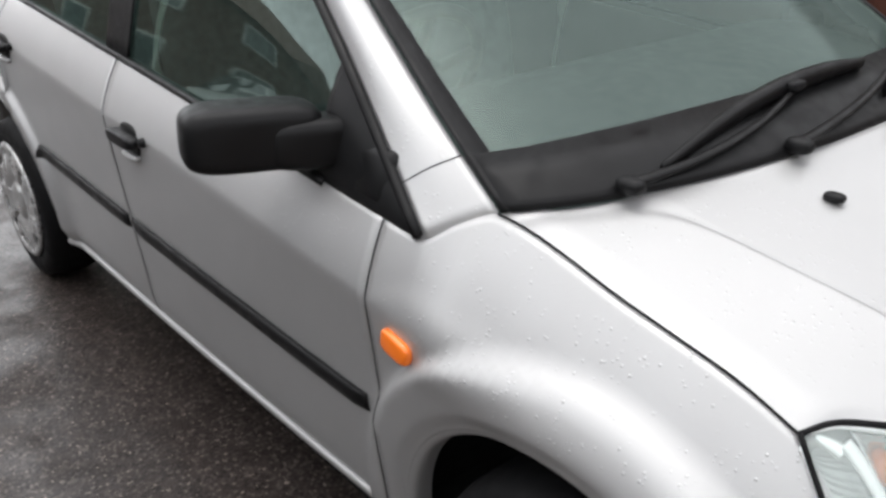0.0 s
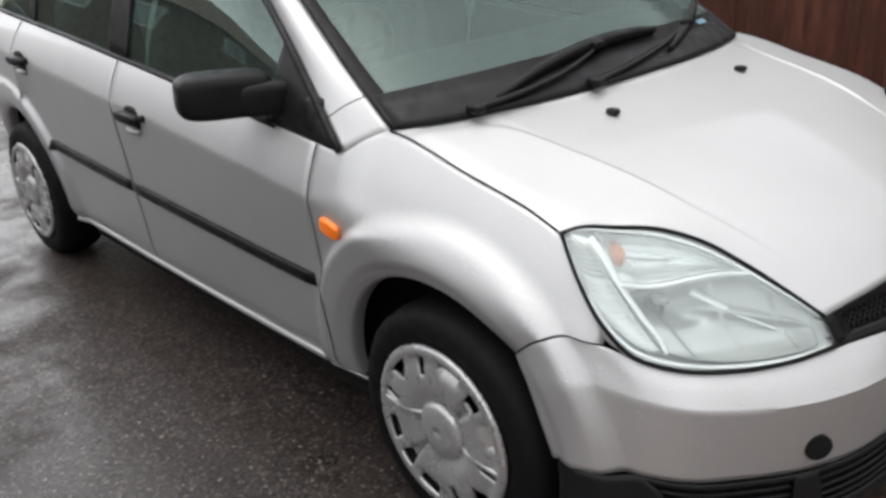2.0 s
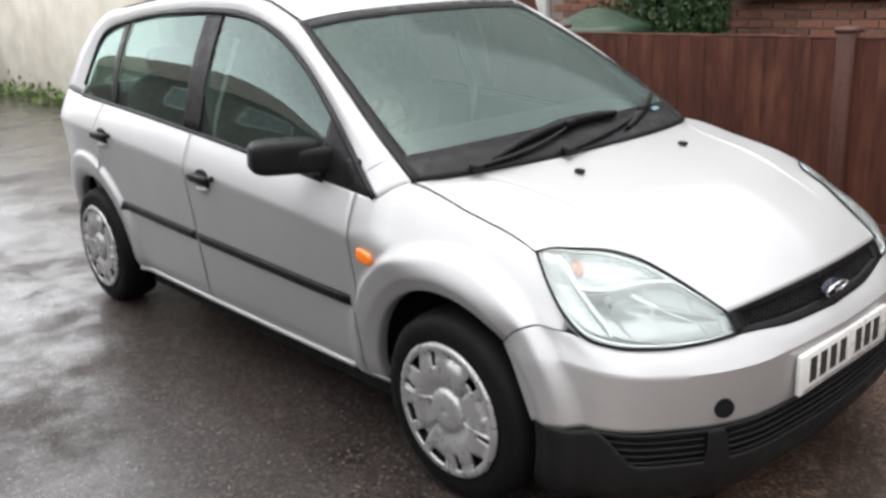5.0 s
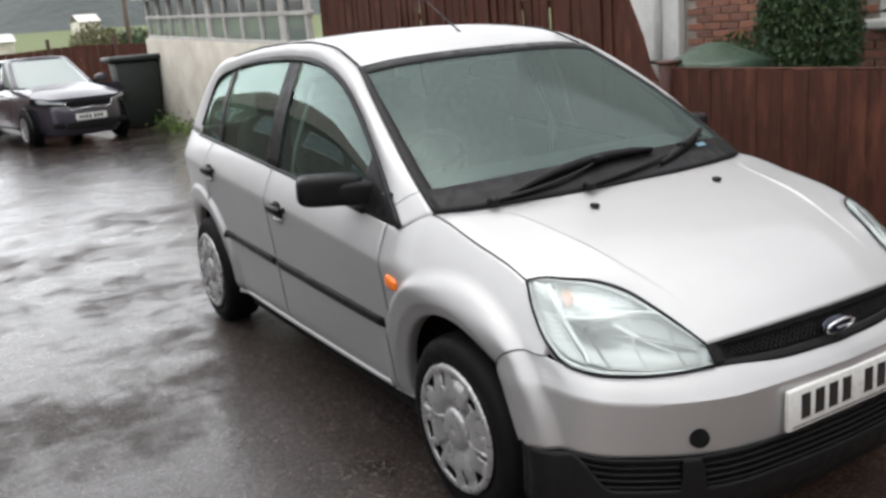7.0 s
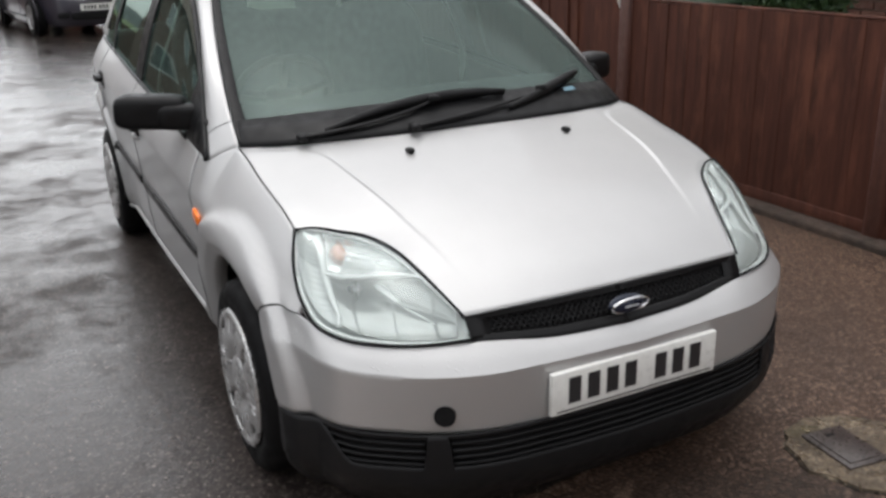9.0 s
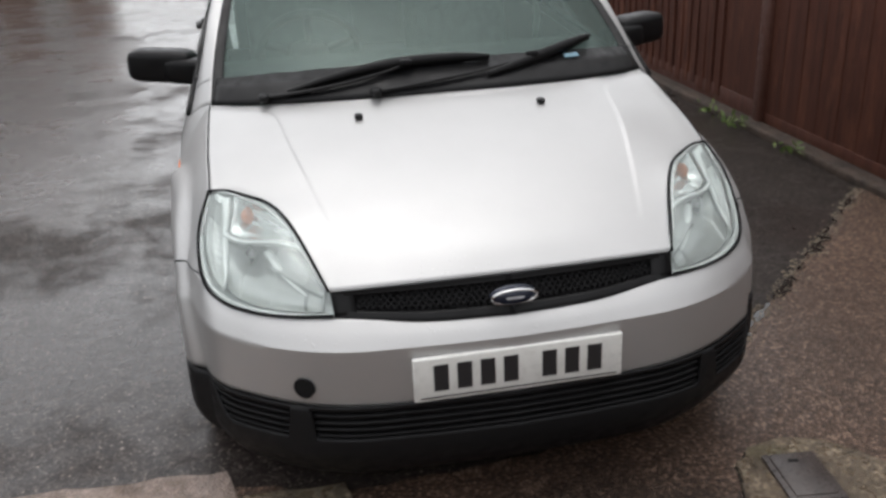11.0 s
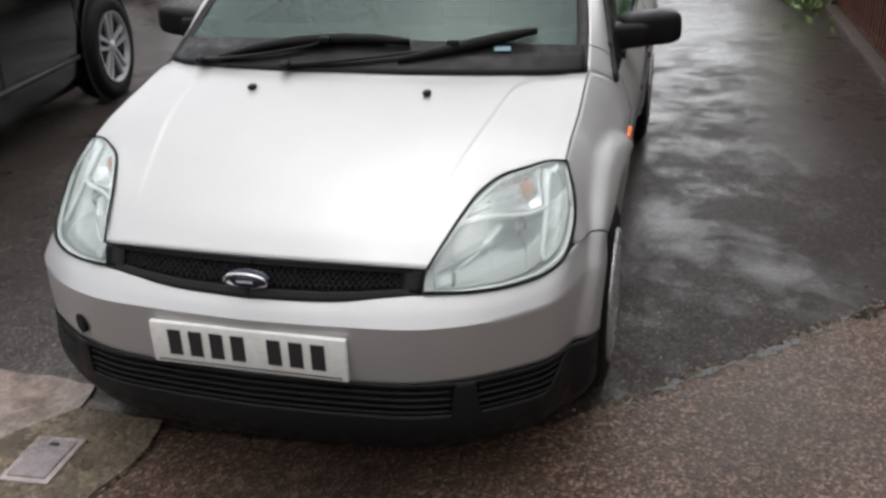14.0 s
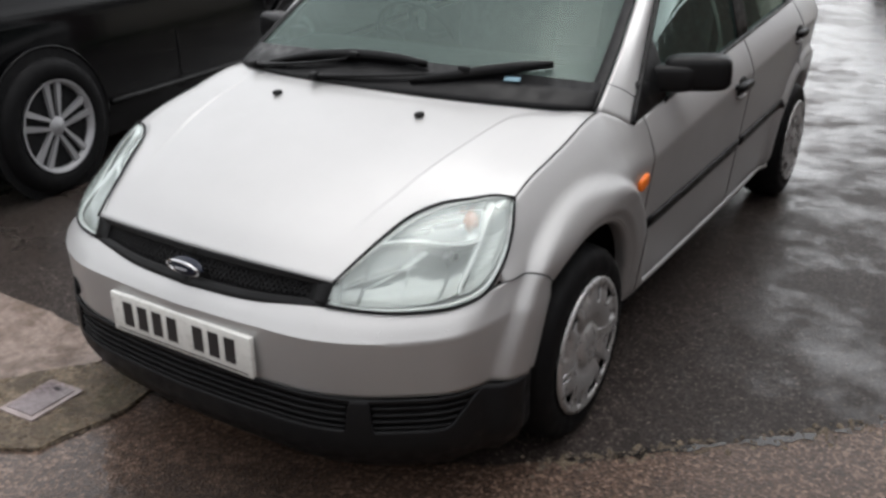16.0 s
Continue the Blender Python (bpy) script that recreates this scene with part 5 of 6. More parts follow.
def road_wheel(parent, x, y, r, rim, s, spokes, mat):
    t = revolve("wheel", [(rim, -0.2), (r * 0.93, -0.2), (r, -0.15), (r, -0.05), (r * 0.96, -0.01), (r * 0.86, 0.004), (rim * 1.06, 0.0), (rim, -0.012), (rim * 0.97, -0.05)], RUBBER, parent, (s * x, y, r), s, 56)
    revolve("rim", [(rim * 1.0, 0.004), (rim * 0.95, 0.004), (rim * 0.90, -0.028), (rim * 0.88, -0.12)], mat, t, (s * x, y, r), s, 48)
    revolve("rim_back", [(0.0, -0.029), (rim * 0.9, -0.029)], SEAM, t, (s * x, y, r), s, 32)
    for i in range(spokes):
        for d in (-1, 1):
            # paired flat blades, broader towards the rim
            a = 2 * math.pi * i / spokes + 0.30
            v = []
            for q in (0.10, 0.35, 0.65, 0.96):
                gap_w, wid_ = 0.055 + 0.075 * q, 0.045 + 0.085 * q
                for lat, o in ((gap_w - 0.5 * wid_ * 0.55, -0.026), (gap_w - 0.4 * wid_ * 0.55, -0.006), (gap_w + wid_ * 0.9, -0.008), (gap_w + wid_ * 1.0, -0.028)):
                    p_, l_ = rim * q, rim * lat * d
                    v.append((s * (x + o - 0.008 * (1 - q)), y + p_ * math.cos(a) - l_ * math.sin(a), r + p_ * math.sin(a) + l_ * math.cos(a)))
            f = [(k * 4 + m, k * 4 + m + 1, k * 4 + m + 5, k * 4 + m + 4) for k in range(3) for m in range(3)]
            mesh("spoke", v, f, mat, t, "", False)
    revolve("hub_cap", [(0, 0.0), (rim * 0.16, -0.004), (rim * 0.22, -0.02)], mat, t, (s * x, y, r), s, 24)
    return t


def parked_car(name, m, label, paint, half, wb, fo, ro, roof, belt, nose_z, r, rim, mat, screen_y, roof_y, back_y, group="cars parked in the yard", pane=None):
    """A further car: front towards -y, its front axle over the origin of m."""
    base = thing(name, (0, 0, 0), label, "car", group)
    f0, f1 = -fo, wb + ro
    round_ = 4.6 if mat is ALLOY else 3.2
    low = [ring(f1 - 0.08, f0 + 0.12, half - 0.08, 0.17, 96, round_), ring(f1 - 0.02, f0 + 0.03, half - 0.02, 0.27, 96, round_), ring(f1, f0, half - 0.005, 0.45, 96, round_), ring(f1, f0 + 0.01, half, 0.60, 96, round_), ring(f1 - 0.02, f0 + 0.05, half - 0.005, nose_z - 0.06, 96, round_), ring(f1 - 0.03, f0 + 0.13, half - 0.02, nose_z, 96, round_)]
    tower("lower_body", low, paint, base, "", False)
    # bonnet and shoulder
    cowl_y = screen_y - 0.05
    sh = []
    for i in range(14):
        v = i / 13
        y = f0 + 0.13 + (cowl_y - f0 - 0.13) * v
        w_ = (half - 0.02) * (1 - 0.30 * (1 - v) ** 3.0)
        z = nose_z + (belt + 0.02 - nose_z) * (v ** 0.75)
        sh.append([(w_ * u, y - 0.09 * (1 - u * u) * (1 - v), nose_z + (z - nose_z) * (1 - 0.55 * abs(u) ** 4) + 0.035 * (1 - u * u) * min(1, v * 4)) for u in np.linspace(-1, 1, 17)])
    sheet("bonnet", sh, paint, base, "", 1, 0.0, (0, 0, 0))
    # shoulders beside the cabin
    for s in (-1, 1):
        sd = [[(half - 0.005, y, nose_z - 0.06), (half - 0.012, y, nose_z), (half - 0.05, y, belt - 0.03), (half - 0.09, y, belt)] for y in np.linspace(f0 + 0.45, f1 - 0.15, 20)]
        sheet("shoulder", sd, paint, base, "", s, 0.0, (0, 1, 0.4))
        for hub in (0, wb):
            pts = [(s * (half + 0.002), hub + (r + 0.05) * math.cos(a), r + (r + 0.05) * math.sin(a)) for a in np.linspace(-0.1, math.pi + 0.1, 30)]
            tube("arch_edge", pts, 0.008, paint, base, n=6)
            # a flat black disc on the side stands in for the shaded arch
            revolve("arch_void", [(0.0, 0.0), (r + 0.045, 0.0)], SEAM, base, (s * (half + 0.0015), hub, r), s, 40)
            road_wheel(base, half + 0.042, hub, r, rim, s, 5, mat)
        tube("sill_trim", [(s * (half - 0.01), y, 0.38 if mat is ALLOY else 0.30) for y in np.linspace(r + 0.1, wb - r - 0.1, 8)], 0.020, TRIM, base, n=8)
        for y in (screen_y + 0.78, back_y - 0.30):
            superell("door_handle", (0.02, 0.10, 0.016), (s * (half - 0.025), y, belt - 0.10), CHROME if mat is ALLOY else paint, base, 0.7)
        for y in (screen_y + 0.32, screen_y + 1.32):
            tube("shut_line", [(s * (half - 0.001), y, 0.34), (s * (half + 0.002), y, 0.6), (s * (half - 0.02), y, nose_z), (s * (half - 0.085), y, belt)], 0.004, SEAM, base, n=5)
        mir = superell("door_mirror", (0.12, 0.075, 0.075), (s * (half + 0.10), screen_y + 0.42, belt + 0.07), paint if mat is not ALLOY else TRIM, base, 0.6)
        tube("mirror_arm", [(s * (half - 0.08), screen_y + 0.38, belt + 0.02), (s * (half + 0.02), screen_y + 0.40, belt + 0.04)], 0.03, TRIM, mir, n=8)
    # cabin: glass with painted pillars and roof
    cab = []
    for f in np.linspace(0, 1, 10):
        q = f ** 0.9
        cab.append(ring(back_y + 0.30 - 0.30 * q, screen_y + (roof_y - screen_y) * q, (half - 0.09) - 0.17 * f ** 1.3, belt + (roof - 0.06 - belt) * f, 96, 4.5))
    tower("cabin_glass", cab, pane or PANE, base, "dark reflecting windows", False)
    top = [cab[-1]] + [[(x * k_, (y - 1.5) * k_ + 1.5, roof - 0.06 + d) for x, y, _ in cab[-1]] for k_, d in ((0.97, 0.022), (0.85, 0.045), (0.5, 0.058), (0.05, 0.06))]
    tower("roof", top, paint, base)
    n = 96
    for idx, wd in ((39, 0.05), (57, 0.05), (13, 0.06), (83, 0.06)):
        tube("pillar", [np.array(c[idx]) for c in cab], wd * 0.8, paint, base, n=6, flat=0.6)
    for s in (-1, 1):
        mid_y = screen_y + 1.35
        pts = []
        for c in cab:
            k = min(range(n), key=lambda i: abs(c[i][1] - mid_y) + (0 if c[i][0] * s > 0 else 9))
            pts.append(np.array(c[k]))
        tube("door_pillar", pts, 0.035, TRIM, base, n=6)
    tube("belt_line", [np.array(p) + np.array((0, 0, 0.005)) for p in cab[0]] + [np.array(cab[0][0])], 0.014, TRIM, base, n=6)
    # face
    for s in (-1, 1):
        lens_ = []
        for a_ in np.linspace(0, 1, 10):
            yy = f0 + 0.075 + 0.34 * a_ ** 1.4
            xx = (half - 0.44) + 0.37 * a_
            lens_.append([(xx + 0.012 * f_, yy - 0.012 + 0.05 * (f_ - 0.5), nose_z - 0.105 + 0.085 * f_ * (0.6 + 0.4 * a_) + 0.05 * a_) for f_ in np.linspace(0, 1, 7)])
        sheet("headlamp", lens_, LENS_FAR, base, "pale swept headlamp", s, 0.012, (0, 1.5, 0.3))
        superell("fog_recess", (0.10, 0.03, 0.05), (s * (half - 0.30), f0 + 0.045, 0.36), SEAM, base, 0.7, "", Euler((0, 0, radians(s * 18))).to_matrix())
    superell("grille", (0.40, 0.03, 0.055), (0, f0 + 0.035, nose_z - 0.10), SEAM, base, 0.5)
    tube("grille_trim", crom([(-0.40, f0 + 0.03, nose_z - 0.06), (-0.36, f0 + 0.005, nose_z - 0.155), (0, f0 - 0.008, nose_z - 0.165), (0.36, f0 + 0.005, nose_z - 0.155), (0.40, f0 + 0.03, nose_z - 0.06)], 24), 0.007, CHROME, base, n=6)
    superell("lower_grille", (0.42, 0.03, 0.06), (0, f0 + 0.01, 0.34), SEAM, base, 0.4)
    pl = box("number_plate", (0.52, 0.012, 0.11), (0, f0 - 0.012, 0.48), PLATE, base, "", 0.003)
    for i in range(7):
        box("plate_bar", (0.035, 0.002, 0.06), (-0.19 + 0.055 * i + (0.03 if i > 3 else 0), f0 - 0.0195, 0.48), INK, pl)
    part("floor_pan", box_bm((half * 1.6, wb + 0.6, 0.20), (0, wb / 2, 0.32), 0.03), SEAM, base)
    base.matrix_world = m
    return base


LENS_FAR = Mat("far_headlamp", (0.20, 0.21, 0.215), 0.2, 0.4, Coat_Weight=0.4).m
PANE_WET = Mat("wet_pale_pane", (0.21, 0.26, 0.245), 0.12, 0.0, Coat_Weight=1.0).m
suv_at = pose(-2.40, 0.61, 0, 0, 0, 10.4) @ pose(-0.945, 0, 0)
parked_car("suv", suv_at, "large glossy black car with ten-spoke alloy wheels, wet with rain", BLACK_PAINT, 0.91, 2.45, 0.90, 0.58, 1.66, 1.08, 0.93, 0.355, 0.243, ALLOY, 0.75, 1.45, 2.72)
blue_turn = math.degrees(math.atan2(0.3, 1.86))
parked_car("saloon_car", pose(0.38, 14.95, 0, 0, 0, blue_turn), "dark blue car facing out, parked beside a white wall", BLUE_PAINT, 0.83, 2.64, 0.90, 0.85, 1.52, 0.98, 0.80, 0.31, 0.205, CAP, 0.55, 1.45, 3.1, pane=PANE_WET)
parked_car("far_car", pose(-0.35, 21.5, 0, 0, 0, 8), "dark grey car parked behind the dark blue one", BLUE_PAINT, 0.86, 2.6, 0.85, 0.8, 1.46, 0.92, 0.77, 0.31, 0.2, CAP, 0.55, 1.4, 3.0)
parked_car("yard_car", pose(-6.6, 8.3, 0, 0, 0, 10), "white car parked beyond the black one", WHITE_PAINT, 0.86, 2.6, 0.85, 0.8, 1.46, 0.92, 0.77, 0.32, 0.21, CAP, 0.55, 1.4, 3.0)

parked_car("red_car", pose(-1.26, 28.5, 0, 0, 0, 4), "red car parked at the far end of the yard", RED_PAINT, 0.84, 2.5, 0.8, 0.7, 1.42, 0.92, 0.78, 0.3, 0.2, CAP, 0.5, 1.3, 2.9)

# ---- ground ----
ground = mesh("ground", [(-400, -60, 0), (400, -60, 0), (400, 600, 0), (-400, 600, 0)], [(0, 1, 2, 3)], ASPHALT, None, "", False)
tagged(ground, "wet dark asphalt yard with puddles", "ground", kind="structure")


def slab(name, outline, z, mat, label, category, n=6, wob=0.012, seed=3, parent=None):
    """A low slab with a worn edge."""
    rnd = random.Random(seed)
    pts = []
    for i in range(len(outline)):
        a, b = Vector(outline[i]), Vector(outline[(i + 1) % len(outline)])
        k = max(2, int((b - a).length / 0.06)) if (b - a).length < 6 else 2
        for q in range(k):
            p = a.lerp(b, q / k)
            pts.append((p.x + rnd.uniform(-wob, wob), p.y + rnd.uniform(-wob, wob)))
    m = len(pts)
    v = [(x, y, z) for x, y in pts] + [(x, y, -0.02) for x, y in pts]
    f = [tuple(range(m))] + [(i, i + m, (i + 1) % m + m, (i + 1) % m) for i in range(m)]
    ob = mesh(name, v, f, mat, parent, "", False)
    return tagged(ob, label, category, kind="structure")


slab("pavement", [(-9, -6), (2.46, -6), (2.46, 1.36), (1.68, 0.60), (1.22, 0.17), (0.84, -0.19), (0.5, -0.40), (0.1, -0.52), (-0.45, -0.55), (-0.80, -0.43), (-1.35, -0.40), (-9, -0.40)], 0.006, PEBBLE, "wet brown pebbly concrete pavement", "pavement")
slab("apron", [(-9, -0.37), (-1.27, -0.36), (-0.756, -0.39), (-0.73, -0.55), (-0.84, -0.72), (-1.02, -0.86), (-1.5, -1.02), (-9, -1.3)], 0.013, APRON, "pale pinkish worn concrete apron, wet", "concrete", seed=4, wob=0.010)


def cover_patch(outline, seed, mat):
    slab("crack", [((x - outline[0][0]) * 1.03 + outline[0][0] - 0.004, (y - outline[0][1]) * 1.03 + outline[0][1] + 0.008) for x, y in outline], 0.010, MOSS_WET, "dark crack round a concrete patch", "crack", seed=seed, wob=0.006)
    slab("kerb_patch", outline, 0.017, mat, "worn mossy concrete patch round an iron cover", "concrete", seed=seed, wob=0.012)


cover_patch([(-0.73, -0.525), (-0.60, -0.53), (-0.45, -0.53), (-0.41, -0.66), (-0.42, -0.80), (-0.46, -0.93), (-0.56, -0.99), (-0.74, -1.02), (-0.90, -0.96), (-0.93, -0.80), (-0.84, -0.66)], 5, MOSS)
cover_patch([(0.62, -0.72), (0.70, -0.655), (0.80, -0.635), (0.90, -0.665), (0.98, -0.74), (1.03, -0.84), (1.04, -0.95), (0.98, -1.04), (0.86, -1.08), (0.72, -1.06), (0.63, -0.98), (0.59, -0.84)], 6, MOSS)
for n_, (cx, cy, a) in enumerate(((-0.668, -0.772, 4), (0.765, -0.81, -6))):
    man = thing("manhole_cover", (cx, cy, 0.017), "small rusty iron access cover set in concrete", "cover", "access covers")
    man.rotation_euler[2] = radians(a)
    part("cover_frame", box_bm((0.15, 0.20, 0.010), (0, 0, 0.002), 0.002), IRON_DARK if n_ else FRAME_IRON, man)
    part("cover_plate", box_bm((0.115, 0.165, 0.008), (0, 0, 0.007), 0.002), IRON_DARK if n_ else IRON, man)
    box("key_slot", (0.03, 0.012, 0.003), (0, 0.06, 0.0105), SEAM, man)
# kerb strip at the fence foot
kerb = part("kerb", box_bm((0.12, 13.3, 0.06), (2.38, 1.7, 0.015), 0.012), KERB, None)
tagged(kerb, "low muddy brown concrete strip along the fence foot", "kerb", kind="structure")

# water lying in the joint of yard and pavement
WATER = Mat("standing_water", (0.020, 0.017, 0.015), 0.06, 0.0, Specular_IOR_Level=0.5).m
run = crom([(0.86, -0.17), (1.00, -0.03), (1.22, 0.165), (1.68, 0.60), (2.28, 1.19)], 90)
rw = random.Random(3)
wid = np.convolve([rw.uniform(-0.022, 0.036) for _ in range(92)], np.ones(3) / 3, "valid")
puddle = mesh("puddle", [(p_[0] - 0.72 * w_ * k_, p_[1] + 0.69 * w_ * k_, 0.0085) for p_, w_ in zip(run + np.array([(rw.uniform(-0.012, 0.012), rw.uniform(-0.012, 0.012)) for _ in run]), np.maximum(wid, 0.0005)) for k_ in (-1.3, 0.5)], [(2 * i, 2 * i + 1, 2 * i + 3, 2 * i + 2) for i in range(89)], WATER, None, "", False)
tagged(puddle, "thin run of rain water lying in the joint", "puddle", kind="structure")

# loose stones along the joint of yard and pavement
joint = crom([(0.80, -0.23), (0.98, -0.05), (1.22, 0.16), (1.68, 0.59), (2.30, 1.20)], 200)
rj = random.Random(12)
jv, jf = [], []
for i in range(520):
    q = joint[rj.randrange(200)]
    c = Vector((q[0] + rj.gauss(0, 0.022), q[1] + rj.gauss(0, 0.022), 0.004))
    r_ = rj.uniform(0.004, 0.013)
    k = len(jv)
    a0 = rj.uniform(0, 6)
    for a in range(5):
        jv.append((c.x + r_ * math.cos(a0 + a * 1.257) * rj.uniform(0.7, 1.2), c.y + r_ * math.sin(a0 + a * 1.257) * rj.uniform(0.7, 1.2), c.z))
    jv.append((c.x, c.y, c.z + r_ * 0.8))
    jf += [(k + a, k + (a + 1) % 5, k + 5) for a in range(5)]
stones = mesh("loose_stones", jv, jf, CONCRETE, None, "", False)
tagged(stones, "small loose stones along the broken asphalt joint", "stones", kind="stuff")

# ---- foliage ----


def leaves(name, n, place, size, mat, parent, label="", seed=1):
    """Many small folded leaves, at the points that place(rnd) gives."""
    rnd = random.Random(seed)
    v, f = [], []
    for i in range(n):
        c = Vector(place(rnd))
        e = Euler((rnd.uniform(0, 6.28), rnd.uniform(0, 6.28), rnd.uniform(0, 6.28))).to_matrix()
        z = size * rnd.uniform(0.6, 1.3)
        k = len(v)
        v += [tuple(c + e @ Vector(p)) for p in ((-z, 0, 0), (0, -z * 0.5, z * 0.15), (z, 0, 0), (0, z * 0.5, z * 0.15))]
        f += [(k, k + 1, k + 2), (k, k + 2, k + 3)]
    return mesh(name, v, f, mat, parent, label, False)


def bush(name, at, half, n, size, mat, label, seed=1, category="bush"):
    b = thing(name, at, label, category)

    def place(r):
        while True:
            p = Vector((r.uniform(-1, 1), r.uniform(-1, 1), r.uniform(-1, 1)))
            if 0.45 < p.length < 1.0 + 0.18 * noise.noise(p * 3 + Vector((seed, 0, 0))):
                return (p.x * half[0], p.y * half[1], half[2] + p.z * half[2])
    leaves("foliage", n, place, size, mat, b, "", seed)
    tube("stem", [(0, 0, 0), (0.02, 0.02, half[2]), (0.0, 0.05, half[2] * 1.5)], [0.05, 0.03, 0.012], BARK, b, n=6)
    return b


def tree(name, at, h, w, n, size, mat, label, seed=1, group="trees round the yard"):
    b = thing(name, at, label, "tree", group)
    r = random.Random(seed)
    tube("trunk", crom([(0, 0, 0), (0.1, 0.05, h * 0.25), (0, 0.1, h * 0.5), (0.1, 0, h * 0.8)], 12), np.linspace(h * 0.035, h * 0.008, 12), BARK, b, n=8)
    hubs = []
    for i in range(9):
        a, z = r.uniform(0, 6.28), h * r.uniform(0.35, 0.85)
        e = Vector((math.cos(a), math.sin(a), 0)) * w * r.uniform(0.4, 0.85)
        tube("limb", [(0, 0, z * 0.8), (e.x * 0.5, e.y * 0.5, z), (e.x, e.y, z * 1.08)], [h * 0.012, h * 0.008, h * 0.003], BARK, b, n=5)
        hubs.append((Vector((e.x, e.y, z * 1.05)), w * r.uniform(0.3, 0.5)))

    def place(q):
        c, s_ = q.choice(hubs)
        p = Vector((q.gauss(0, 0.5), q.gauss(0, 0.5), q.gauss(0, 0.42)))
        return c + p * s_ * 1.25
    leaves("crown", n, place, size, mat, b, "", seed)
    return b


# hedge and trees across the yard, out to the west
for i, (x, y, h) in enumerate(((-14, -5, 4.4), (-15, 1, 4.8), (-14.5, 6.5, 4.4), (-12, -11, 4.2))):
    tree("tree", (x, y, 0), h, 3.2, 5200, 0.16, LEAF_DARK, "broad leafy tree at the edge of the yard", 20 + i)
hedge = thing("hedge", (-9.5, 0, 0), "clipped dark green hedge along the yard", "hedge")
leaves("foliage", 9000, lambda r: (r.uniform(-0.5, 0.5), r.uniform(-12, 12), r.uniform(0, 1.7)), 0.10, LEAF, hedge, "", 4)

# ---- fences ----
fence = thing("fence", (2.45, 0, 0), "red-brown stained close-boarded timber fence, wet", "fence", kind="structure")
tall = thing("tall_fence", (2.45, 0, 0), "taller red-brown vertical board fence", "fence", kind="structure")


def board_mesh(w, h, t, name):
    bm = box_bm((t, w, h), (0, 0, h / 2), 0.0016, 1)
    me = bpy.data.meshes.new(name)
    bm.to_mesh(me)
    bm.free()
    me.materials.append(FENCE)
    return me


rnd = random.Random(8)
low_board, tall_board = board_mesh(0.104, 1.02, 0.016, "board"), board_mesh(0.068, 1.86, 0.018, "board")
y = 2.36
i = 0
while y > -4.6:
    b = new("board", low_board)
    b.parent = fence
    b.location = (-0.002 * (i % 2) + rnd.uniform(-0.002, 0.002), y, 0.06 + rnd.uniform(-0.008, 0.006))
    b.rotation_euler = (rnd.uniform(-0.004, 0.004), rnd.uniform(-0.004, 0.004), rnd.uniform(-0.008, 0.008))
    y -= 0.094
    i += 1
for y in (2.42, 0.42, -1.58, -3.58):
    part("post", box_bm((0.09, 0.10, 1.13), (0.0, y, 0.565), 0.02), FENCE_POST, fence)
    part("post_cap", box_bm((0.12, 0.12, 0.03), (0.0, y, 1.125), 0.014), FENCE_POST, fence)
for z in (0.30, 0.95):
    part("rail", box_bm((0.035, 7.0, 0.07), (0.045, -1.1, z), 0.005), FENCE_POST, fence)
part("gravel_board", box_bm((0.03, 7.0, 0.09), (0.001, -1.1, 0.06), 0.004), FENCE, fence)
part("capping", box_bm((0.030, 6.9, 0.016), (0.004, -1.1, 1.083), 0.005), FENCE, fence)
# the end boards are cut to a rake
rake = curve_of((2.46, 0.97), (2.55, 1.04), (2.65, 1.30), (2.75, 1.50), (2.85, 1.70), (2.90, 1.86))
for y in np.arange(2.493, 2.90, 0.062):
    bm = box_bm((0.018, 0.066, 1.0), (0, 0, 0.5), 0.0016, 1)
    for v_ in bm.verts:
        if v_.co.z > 0.5:
            v_.co.z = rake(min(max(y + v_.co.y, 2.46), 2.90)) - 0.08
    b = part("board", bm, FENCE, tall, "", False)
    b.location = (-0.004, y, 0.08)
y, i = 2.927, 0
while y < 8.3:
    b = new("board", tall_board)
    b.parent = tall
    b.location = (-0.012 * (i % 2), y, 0.08 + rnd.uniform(-0.02, 0.02))
    b.rotation_euler = (rnd.uniform(-0.006, 0.006), rnd.uniform(-0.008, 0.008), rnd.uniform(-0.03, 0.03))
    y += 0.062
    i += 1
for y in (3.05, 4.6, 6.4, 8.2):
    part("post", box_bm((0.09, 0.09, 1.95), (0.075, y, 0.975), 0.01), FENCE_POST, tall)
for z in (0.4, 1.0, 1.6):
    part("rail", box_bm((0.035, 5.4, 0.07), (0.05, 5.63, z), 0.005), FENCE_POST, tall)
part("gravel_board", box_bm((0.03, 5.83, 0.15), (0.0, 5.365, 0.075), 0.004), FENCE_POST, tall)

# ---- white wall with a glazed lean-to ----
lean = thing("lean_to", (2.22, 0, 0), "old white rendered wall with a white-framed glazed lean-to on top", "building", kind="structure")


def rise_to(y):
    """How far the wall's top has climbed at y."""
    return 0.037 + 0.039 * (y - 12.5)


def tilted(bm):
    """The wall's top and the glazing climb slightly towards the far end."""
    for v_ in bm.verts:
        if v_.co.z > 0.5:
            v_.co.z += rise_to(v_.co.y)
    return bm


